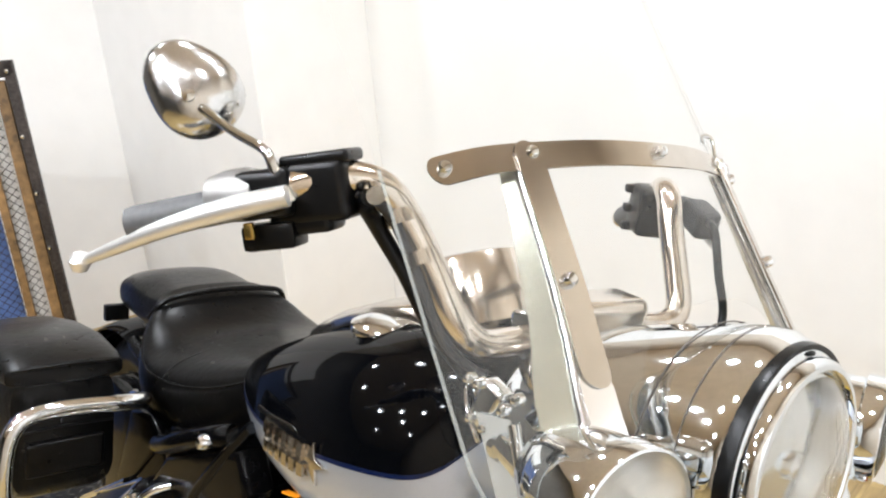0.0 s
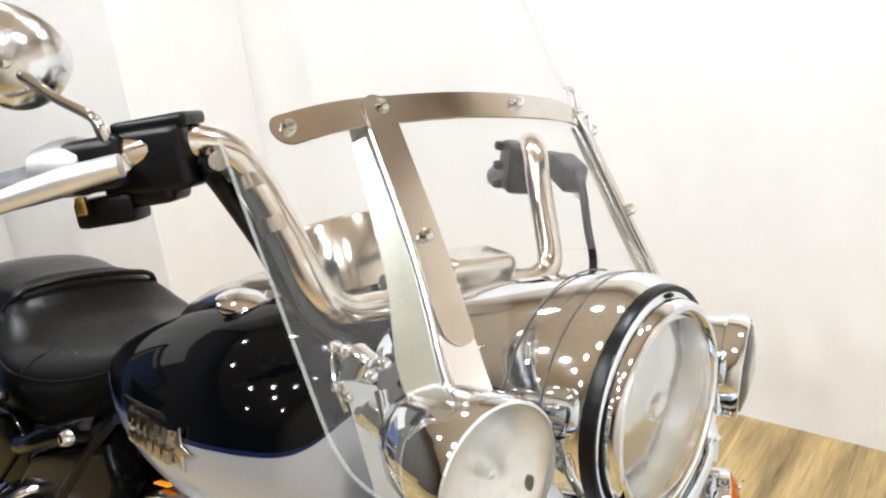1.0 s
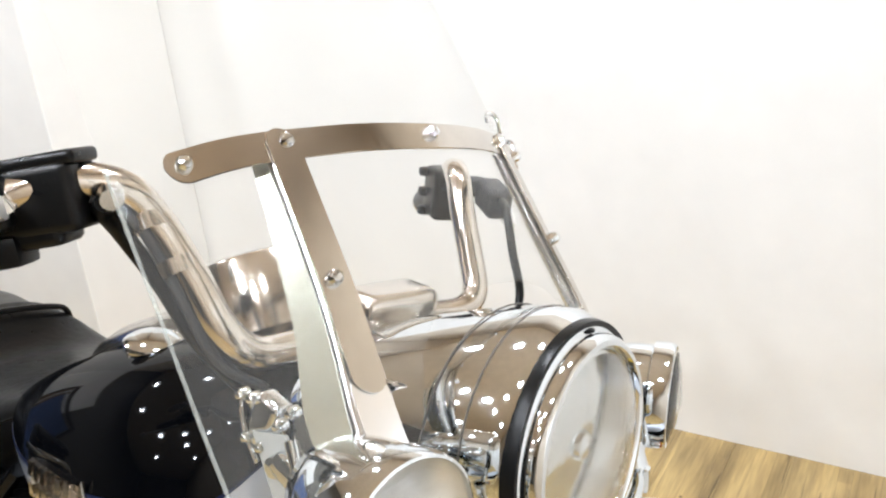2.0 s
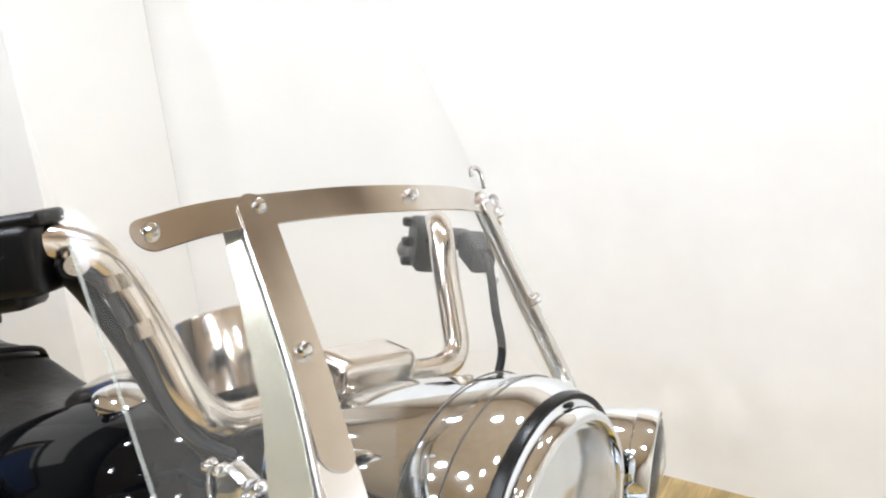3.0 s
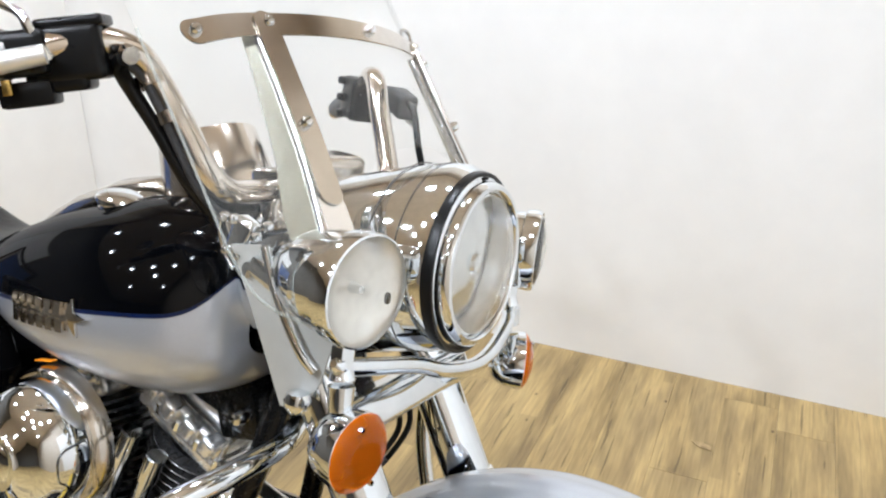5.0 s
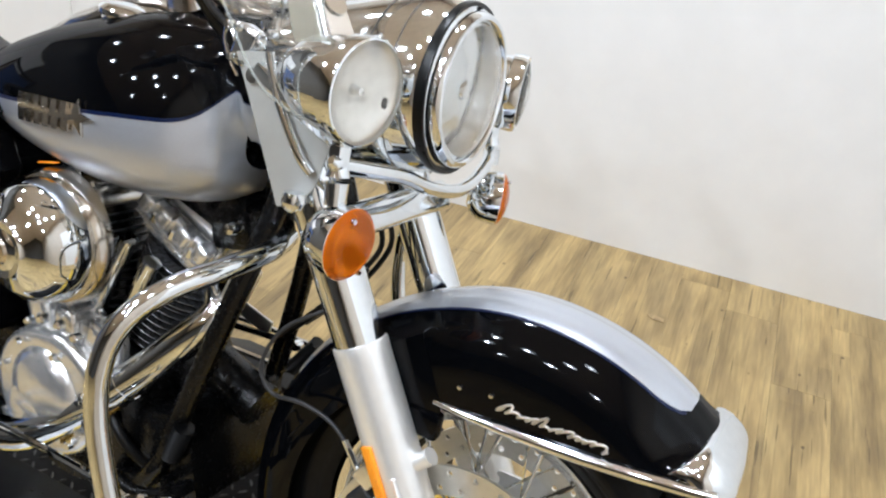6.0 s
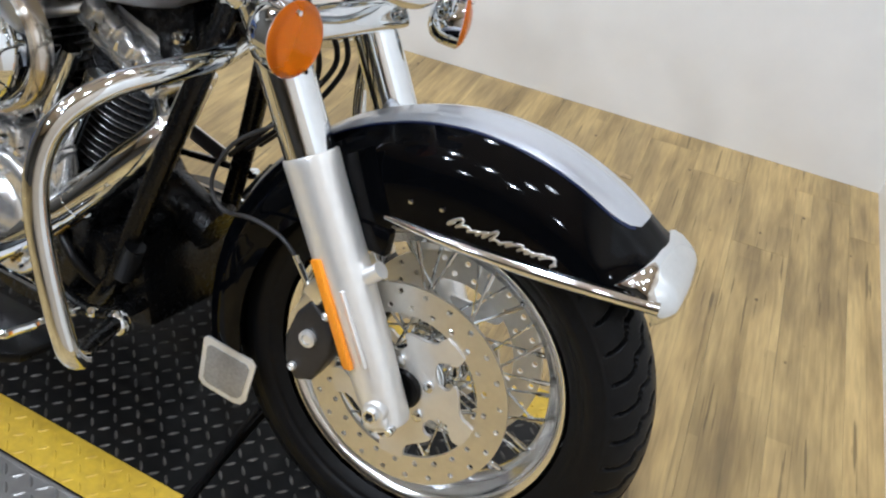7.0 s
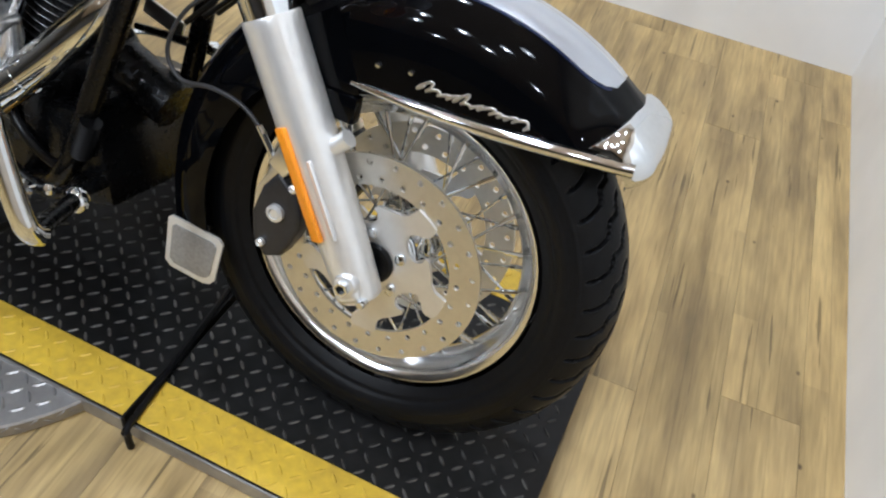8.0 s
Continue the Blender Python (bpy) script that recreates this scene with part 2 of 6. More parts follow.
# flat grey in place of the pale surroundings that the side deflector reflects
REFLGREY = mat("painted_reflection_grey", (0.36, 0.355, 0.33), 0.2, vary=0.05, scale=10)
FLAKE = mat("torn_vinyl", (0.46, 0.33, 0.16), 0.5, vary=0.3, scale=60, bump=0.3)
GOLD = mat("brass", (0.70, 0.50, 0.15), 0.25, 1.0)


# ---- mesh helpers ----
def spline(points, steps=8, closed=False):
    """A smooth curve through the points."""
    P = [np.array(p, float) for p in points]
    n, out = len(P), []
    for i in range(n if closed else n - 1):
        a, b, c, d = (P[(i + k) % n] if closed else P[min(max(i + k, 0), n - 1)] for k in (-1, 0, 1, 2))
        for s in range(steps):
            t = s / steps
            out.append(0.5 * (2 * b + (c - a) * t + (2 * a - 5 * b + 4 * c - d) * t * t + (3 * b - a - 3 * c + d) * t ** 3))
    if not closed:
        out.append(P[-1])
    return out


def loft(rings, closed_ring=True, caps=True, closed_path=False):
    """A skin over rings of equal length."""
    bm = bmesh.new()
    V = [[bm.verts.new(tuple(p)) for p in r] for r in rings]
    m, k = len(rings), len(rings[0])
    for i in range(m if closed_path else m - 1):
        for j in range(k if closed_ring else k - 1):
            a, b, c, d = V[i][j], V[i][(j + 1) % k], V[(i + 1) % m][(j + 1) % k], V[(i + 1) % m][j]
            bm.faces.new((a, b, c, d))
    if caps and closed_ring and not closed_path:
        bm.faces.new(V[0][::-1])
        bm.faces.new(V[-1])
    bmesh.ops.recalc_face_normals(bm, faces=bm.faces)
    return bm


def tube(points, r, seg=14, steps=8, closed=False, smooth=True):
    """A round bar along a curve; r is one radius or one for each point."""
    P = spline(points, steps, closed) if smooth else [np.array(p, float) for p in points]
    if isinstance(r, (int, float)):
        R = [r] * len(P)
    else:
        R = [float(np.interp(i / (len(P) - 1) * (len(r) - 1), range(len(r)), r)) for i in range(len(P))]
    rings, up = [], None
    for i, p in enumerate(P):
        a, b = (P[i - 1], P[(i + 1) % len(P)]) if closed else (P[max(i - 1, 0)], P[min(i + 1, len(P) - 1)])
        t = Vector(b - a).normalized()
        if up is None:
            up = t.orthogonal().normalized()
        up = (up - t * up.dot(t)).normalized()
        side = t.cross(up)
        rings.append([Vector(p) + R[i] * (math.cos(q) * up + math.sin(q) * side) for q in (2 * math.pi * s / seg for s in range(seg))])
    return loft(rings, True, not closed, closed)


def lathe(profile, seg=40, m=None, caps=True):
    """A turned body: profile of (radius, height) about the local z axis, put at the pose m."""
    rings = [[((m or Matrix()) @ Vector((r * math.cos(a), r * math.sin(a), h))) for a in (2 * math.pi * s / seg for s in range(seg))] for r, h in profile]
    return loft(rings, True, caps)


def axis_pose(origin, direction):
    """A pose at origin whose z axis points along direction."""
    return Matrix.Translation(origin) @ Vector(direction).to_track_quat("Z", "Y").to_matrix().to_4x4()


def box(sx, sy, sz, m=None, bevel=0.0, seg=2):
    bm = bmesh.new()
    bmesh.ops.create_cube(bm, size=1.0)
    bmesh.ops.scale(bm, vec=(sx, sy, sz), verts=bm.verts)
    if bevel:
        bmesh.ops.bevel(bm, geom=bm.edges[:], offset=bevel, segments=seg, affect="EDGES", profile=0.6)
    if m is not None:
        bmesh.ops.transform(bm, matrix=m, verts=bm.verts)
    return bm


def plate(outline, thick, m=None, bevel=0.0, seg=2):
    """A flat outline in local x, y, drawn out by thick along local z."""
    bm = bmesh.new()
    low, high = [bm.verts.new((x, y, 0)) for x, y in outline], [bm.verts.new((x, y, thick)) for x, y in outline]
    n = len(outline)
    bm.faces.new(low[::-1])
    top = bm.faces.new(high)
    for i in range(n):
        bm.faces.new((low[i], low[(i + 1) % n], high[(i + 1) % n], high[i]))
    bmesh.ops.recalc_face_normals(bm, faces=bm.faces)
    if bevel:
        rim = [e for e in bm.edges if len({v.co.z for v in e.verts}) == 1]
        bmesh.ops.bevel(bm, geom=rim, offset=bevel, segments=seg, affect="EDGES", profile=0.6)
    if m is not None:
        bmesh.ops.transform(bm, matrix=m, verts=bm.verts)
    return bm


def sheet(grid, thick):
    """A curved sheet of some thickness over a grid of points."""
    bm = loft(grid, False, False)
    bmesh.ops.solidify(bm, geom=bm.faces[:], thickness=thick)
    bmesh.ops.recalc_face_normals(bm, faces=bm.faces)
    return bm


def join(*bms):
    out = bmesh.new()
    for b in bms:
        me = bpy.data.meshes.new("tmp")
        b.to_mesh(me)
        b.free()
        out.from_mesh(me)
        bpy.data.meshes.remove(me)
    return out


def part(name, bm, material, parent=None, label="", smooth=True, angle=40):
    """Links a bmesh as one mesh object, under a thing or a part."""
    me = bpy.data.meshes.new(name)
    if smooth:
        for f in bm.faces:
            f.smooth = True
        lim = radians(angle)
        for e in bm.edges:
            if len(e.link_faces) == 2 and e.calc_face_angle(0) > lim:
                e.smooth = False
    bm.to_mesh(me)
    bm.free()
    me.materials.append(material)
    ob = new(name, me)
    if parent is not None:
        ob.parent = parent
    if label:
        ob["label"] = label
    return ob


def mirror_y(bm):
    bmesh.ops.scale(bm, vec=(1, -1, 1), verts=bm.verts)
    bmesh.ops.reverse_faces(bm, faces=bm.faces)
    return bm


def mirrored(ob, parent):
    """The same part on the bike's other side, on a mesh of its own."""
    bm = bmesh.new()
    bm.from_mesh(ob.data)
    mirror_y(bm)
    me = bpy.data.meshes.new(ob.data.name)
    bm.to_mesh(me)
    bm.free()
    for m in ob.data.materials:
        me.materials.append(m)
    twin = new(ob.name.split(".")[0], me)
    twin.parent = parent
    if "label" in ob:
        twin["label"] = ob["label"]
    return twin


def both(name, bm, material, parent, label="", smooth=True):
    a = part(name, bm, material, parent, label, smooth)
    return a, mirrored(a, parent)


# ---- the room ----
def room():
    X0, X1, Y0, Y1 = -3.42, 0.80, -6.0, 1.60
    H = CEILING
    mid = (FLOOR + H) / 2
    hh = H - FLOOR
    tagged(part("wall_north", box(X1 - X0 + 0.3, 0.15, hh, pose((X0 + X1) / 2, Y1 + 0.087, mid)), TAN, smooth=False), "tan painted wall above a white panel", "wall", kind="structure")
    tagged(part("wall_east", box(0.15, Y1 - Y0, hh, pose(X1 + 0.087, (Y0 + Y1) / 2, mid)), TAN, smooth=False), "tan painted wall above a white panel", "wall", kind="structure")
    tagged(part("wall_south", box(X1 - X0 + 0.3, 0.15, hh, pose((X0 + X1) / 2, Y0 - 0.075, mid)), UNSEENDARK, smooth=False), "unseen dark wall added for dark reflections", "wall", kind="structure")
    tagged(part("wall_west", box(0.15, Y1 - Y0, hh, pose(X0 - 0.087, (Y0 + Y1) / 2, mid)), UNSEENDARK, smooth=False), "unseen dark wall around a white panel, added for dark reflections", "wall", kind="structure")
    tagged(part("ceiling", box(X1 - X0 + 0.3, Y1 - Y0 + 0.3, 0.1, pose((X0 + X1) / 2, (Y0 + Y1) / 2, H + 0.05)), CEIL, smooth=False), "warm beige painted ceiling", "ceiling", kind="structure")
    # above and past these panels the walls are unseen, toned for chrome reflections
    P = 1.66
    tagged(part("wall_panel_north", box(X1 - X0, 0.012, P - FLOOR, pose((X0 + X1) / 2, Y1 + 0.006, (P + FLOOR) / 2)), WALL, smooth=False), "smooth white painted wall panel behind the motorcycle", "wall", kind="structure")
    tagged(part("wall_panel_east", box(0.012, Y1 + 0.75, P - FLOOR, pose(X1 + 0.006, (Y1 - 0.75) / 2, (P + FLOOR) / 2)), WALL, smooth=False), "smooth white painted wall panel meeting the plank floor", "wall", kind="structure")
    tagged(part("wall_panel_west", box(0.012, Y1 + 0.1, P - FLOOR, pose(X0 - 0.006, (Y1 - 0.1) / 2, (P + FLOOR) / 2)), WALL, smooth=False), "smooth white painted wall panel behind the rack", "wall", kind="structure")
    # the wall steps forward behind the seat
    tagged(part("wall_step", box(-2.30 - X0, Y1 - 1.08, P - FLOOR, pose((X0 - 2.30) / 2, (Y1 + 1.08) / 2 - 0.001, (P + FLOOR) / 2), 0.004), WALL, smooth=False), "white boxed-out wall section beside the rack", "wall", kind="structure")
    tagged(part("wall_step_top", box(-2.31 - X0, Y1 - 1.09, H - P, pose((X0 - 2.31) / 2, (Y1 + 1.09) / 2, (P + H) / 2)), TAN, smooth=False), "tan painted wall section above a white panel", "wall", kind="structure")
    floor = tagged(part("floor", box(X1 - X0 + 0.3, Y1 - Y0 + 0.3, 0.1, pose((X0 + X1) / 2, (Y0 + Y1) / 2, FLOOR - 0.055)), GAP, smooth=False), "weathered oak-look plank floor", "floor", kind="structure")
    return floor


FLOOR_OB = room()


def lamp_fixtures():
    """Small round ceiling spots out of view; oversized bulbs imitate the glow around highlights."""
    for i, (x, y, watt) in enumerate(LAMPS):
        root = tagged(new("ceiling_spot"), "small white round ceiling spotlight with a lit bulb", "ceiling lamp", "ceiling spots")
        root.location = (x, y, CEILING)
        part("housing", lathe([(0.092, 0.0), (0.100, -0.01), (0.100, -0.09), (0.096, -0.09), (0.088, -0.03), (0.0, -0.03)], 24), WHITETAG, root)
        part("bulb", lathe([(0.0, -0.108), (0.052, -0.106), (0.082, -0.096), (0.092, -0.078), (0.078, -0.035)], 24), BULB, root, "glowing warm white bulb")
        d = bpy.data.lights.new("spot_light", "SPOT")
        d.energy, d.shadow_soft_size, d.color = watt * 1.3, 0.035, (1.0, 0.945, 0.87)
        d.spot_size, d.spot_blend = radians(165), 0.6
        o = new("spot_light", d)
        o.parent = root
        o.location = (0, 0, -0.13)


BULB = glow_mat("bulb_glow", (1.0, 0.95, 0.88), 31)
lamp_fixtures()


# ---- the motorcycle: local x forward, y to its left, z up, origin at the front axle ----
BIKE = tagged(new("motorcycle"), "black and silver touring motorcycle with chrome trim leaning on its stand", "motorcycle")
BIKE.matrix_basis = pose(0, 0, 0.314, 0, 0, -5.3) @ pose(0, 0, 0, -13.8, 0, 0)
AXLE = Matrix.Rotation(radians(-90), 4, "X")       # lathe z becomes local y


def at_y(x, y, z):
    return Matrix.Translation((x, y, z)) @ AXLE


FORK0, FORKU, FORKB = Vector((-0.006, -0.115, -0.002)), Vector((-0.508, 0, 0.8613)), Vector((-0.8613, 0, -0.508))


def fork_at(s, out=0.0, back=0.0):
    p = FORK0 + FORKU * s + FORKB * back
    return Vector((p.x, p.y - out, p.z))


def tyre(R, w, seg, parent, x=0.0, z=0.0):
    """A tyre with real grooves in the tread: zigzag centre cuts and slanted shoulder cuts."""
    n, N = (110, 44) if seg > 300 else (38, 44)
    prof = [(a, w * math.sin(a) * (1 - 0.21 * max(0.0, (abs(a) - math.pi / 2) / radians(28))), R - w * 1.03 + w * 1.03 * math.cos(a)) for a in (radians(-118 + 236 * k / (n - 1)) for k in range(n))]
    U, F = [0, 4, 12, 18, 30, 36, 52, 70], [0, 0, 0.12, 0.50, 0.62, 1.02, 1.26, 1.34]
    pitch, lat = 2 * math.pi * R / N, w * math.pi / 180
    FG = [(float(np.interp(u, U, F)), (float(np.interp(u + 2, U, F)) - float(np.interp(u - 2, U, F))) / 4) for u in (abs(math.degrees(a)) for a, y, r in prof)]
    rings = []
    for i in range(seg):
        th = 2 * math.pi * i / seg
        ring = []
        for (a, y, r), (f, g) in zip(prof, FG):
            d, u = 0.0, abs(math.degrees(a))
            if 4 < u < 65:
                ph = (th * N / (2 * math.pi) + (0.5 if a > 0 else 0.0) + f) % 1.0
                dist = abs(ph - 0.5) * pitch / math.sqrt(1 + (g * pitch / lat) ** 2)
                d = 0.010 * min(1.0, max(0.0, (0.0031 - dist) / 0.0009))
                d *= min(1.0, (65 - u) / 3)
            elif 72 < u < 74 or 84 < u < 87:
                d = -0.0012
            elif 100 < u < 103:
                d = 0.0012
            ring.append((x + (r - d * math.cos(a)) * math.cos(th), y - d * math.sin(a), z + (r - d * math.cos(a)) * math.sin(th)))
        rings.append(ring)
    return part("tyre", loft(rings, False, False, True), RUBBER, parent, "black road tyre with slanted tread grooves", angle=75)


def disc_ring(r0, r1, thick, n, y):
    """A brake disc band with two rows of drilled holes."""
    bm = bmesh.new()
    rm = (r0 + r1) / 2

    def cell(ra, rb, ta, tb, hr):
        tc, rc = (ta + tb) / 2, (ra + rb) / 2
        arc = [ta + (tb - ta) * k / 5 for k in range(6)]
        out = [(ra, t) for t in arc] + [(rc, tb)] + [(rb, t) for t in arc[::-1]] + [(rc, ta)]
        m = len(out)
        O = [(r * math.cos(t), r * math.sin(t)) for r, t in out]
        cx, cy = rc * math.cos(tc), rc * math.sin(tc)
        I = []
        for px, py in O:
            d = math.hypot(px - cx, py - cy)
            I.append((cx + (px - cx) / d * hr, cy + (py - cy) / d * hr))
        for s in (-0.5, 0.5):
            vo, vi = [bm.verts.new((p[0], y + s * thick, p[1])) for p in O], [bm.verts.new((p[0], y + s * thick, p[1])) for p in I]
            for k in range(m):
                bm.faces.new((vo[k], vo[(k + 1) % m], vi[(k + 1) % m], vi[k]))
        for k in range(m):
            a, b = I[k], I[(k + 1) % m]
            bm.faces.new([bm.verts.new((q[0], y + s * thick, q[1])) for q, s in ((a, -0.5), (b, -0.5), (b, 0.5), (a, 0.5))])
    for i in range(n):
        a, b = 2 * math.pi * i / n, 2 * math.pi * (i + 1) / n
        h = math.pi / n
        cell(r0, rm, a, b, 0.0044)
        cell(rm, r1, a + h, b + h, 0.0044)
    for r in (r0, r1):
        seg = n * 5
        for i in range(seg):
            off = math.pi / n if r == r1 else 0.0
            a, b = off + 2 * math.pi * i / seg, off + 2 * math.pi * (i + 1) / seg
            bm.faces.new([bm.verts.new((r * math.cos(t), y + s * thick, r * math.sin(t))) for t, s in ((a, -0.5), (b, -0.5), (b, 0.5), (a, 0.5))])
    bmesh.ops.remove_doubles(bm, verts=bm.verts, dist=0.00005)
    bmesh.ops.recalc_face_normals(bm, faces=bm.faces)
    return bm


def carrier(y, thick, side):
    """The inner plate that holds the brake disc, with hooked slots and round keyholes cut in from its rim."""
    cut = [(3, 0.1185), (5.5, 0.108), (5, 0.097), (0, 0.087), (-4, 0.076), (-1, 0.064), (9, 0.056), (20, 0.056), (27, 0.064), (27, 0.074), (23.5, 0.080), (26, 0.085), (33, 0.086), (41, 0.087), (49, 0.090), (54.5, 0.098), (56, 0.108), (57.5, 0.1185)]
    out = []
    for k in range(5):
        q = [tuple(p[:2]) for p in spline([(a, r, 0) for a, r in cut], 3)] + [(a, 0.1185) for a in (60, 63, 66, 69, 72)]
        for a, r in q:
            t = radians(a + 72 * k)
            r = 0.1126 - (0.1126 - r * 0.950) * 0.92
            out.append((r * math.cos(t), r * math.sin(t)))
    return plate(out, thick, at_y(0, y, 0) @ Matrix.Rotation(radians(20), 4, "Z"))


def front_wheel():
    hub = part("front_wheel", lathe([(0.012, -0.075), (0.030, -0.072), (0.034, -0.06), (0.048, -0.05), (0.052, -0.042), (0.036, -0.03), (0.028, 0), (0.036, 0.03), (0.052, 0.042), (0.048, 0.05), (0.034, 0.06), (0.030, 0.072), (0.012, 0.075)], 40, AXLE), CHROME, BIKE, "wire-spoked wheel with chrome hub and rim")
    tyre(0.3245, 0.066, 1280, hub).location.y = 0.012
    part("rim", lathe([(r * 0.948, y * 0.88 + 0.012) for r, y in ((0.232, -0.040), (0.2335, -0.045), (0.230, -0.0495), (0.222, -0.0475), (0.215, -0.039), (0.211, -0.031), (0.202, -0.025), (0.196, -0.012), (0.194, 0), (0.196, 0.012), (0.202, 0.025), (0.211, 0.031), (0.215, 0.039), (0.222, 0.0475), (0.230, 0.0495), (0.2335, 0.045), (0.232, 0.040), (0.214, 0.026), (0.205, 0), (0.214, -0.026), (0.232, -0.040))], 96, AXLE, False), SATIN, hub, "chrome wheel rim")
    for i in range(40):
        s = 1 if i % 2 else -1
        a = 2 * math.pi * i / 40
        b = a + (0.95 if (i // 2) % 2 else -0.95)
        p0 = (0.047 * math.cos(b), s * 0.043, 0.047 * math.sin(b))
        p1 = (0.186 * math.cos(a), 0.012 + s * 0.010, 0.186 * math.sin(a))
        v = Vector(p1) - Vector(p0)
        pts = [Vector(p0) + v * k for k in (0, 0.86, 0.861, 1.0)]
        part("spoke", tube([tuple(p) for p in pts], [0.0019, 0.0019, 0.0036, 0.0036], 8, 1, smooth=False), CHROME, hub)
    for s in (-1, 1):
        part("brake_disc", disc_ring(0.110, 0.153, 0.005, 24, s * 0.068), DISC, hub, "drilled steel brake disc")
        part("disc_carrier", carrier(s * 0.068 - 0.003 - (0.003 if s < 0 else -0.003), 0.006, s), CAST, hub, "lobed silver disc carrier")
        # black ring stands for the shaded gap around the hub
        part("hub_gap_ring", lathe([(0.012, -0.004), (0.027, -0.004), (0.030, -0.001), (0.030, 0.004), (0.012, 0.004)], 32, at_y(0, s * 0.0765, 0)), PLASTIC, hub)
        for k in range(5):
            t = radians(17 + 72 * k + 14)
            part("bolt", lathe([(0.0, 0.004), (0.004, 0.004), (0.0075, 0.002), (0.008, -0.004), (0.0, -0.004)], 12, at_y(0.044 * math.cos(t), s * 0.077, 0.044 * math.sin(t)) @ Matrix.Rotation(0 if s > 0 else math.pi, 4, "X")), CHROME, hub)
    return hub


front_wheel()


# ---- front fender ----
def fender_R(phi):
    return float(np.interp(phi, [38, 50, 62, 75, 92, 108, 125, 150, 180, 210], [0.392, 0.389, 0.385, 0.380, 0.3725, 0.363, 0.355, 0.348, 0.346, 0.350]))


def fender_in(phi, base=0.236):
    chord = base / max(0.2, math.sin(radians(phi)) - 0.08 * math.cos(radians(phi)))
    return float(min(fender_R(phi) - 0.03, chord)) if phi < 104 else float(np.interp(phi, [104, 112, 125, 180, 212], [0.240, 0.262, 0.268, 0.262, 0.258]))


def fender_section(phi, lift=0.0, base=0.236):
    """Points across the fender at one angle, from the near edge over the crown to the far edge."""
    R, Ri, W = fender_R(phi), fender_in(phi, base), 0.088
    c = min(0.070, R - Ri - 0.004)
    pts = [(-W, Ri + (R - c - Ri) * k / 5) for k in range(5)]
    pts += [(-W + c - c * math.cos(a), R - c + c * math.sin(a) + 0.004 * math.sin(a) ** 4) for a in (math.pi / 2 * k / 8 for k in range(8))]
    pts += [(-(W - c) + (W - c) * k / 4, R + 0.004 + 0.003 * math.sin(math.pi / 2 * k / 4)) for k in range(5)]
    pts = pts + [(-y, r) for y, r in pts[-2::-1]]
    ca, sa = math.cos(radians(phi)), math.sin(radians(phi))
    return [((r + lift) * ca, y * (1 + lift * 8), (r + lift) * sa) for y, r in pts]


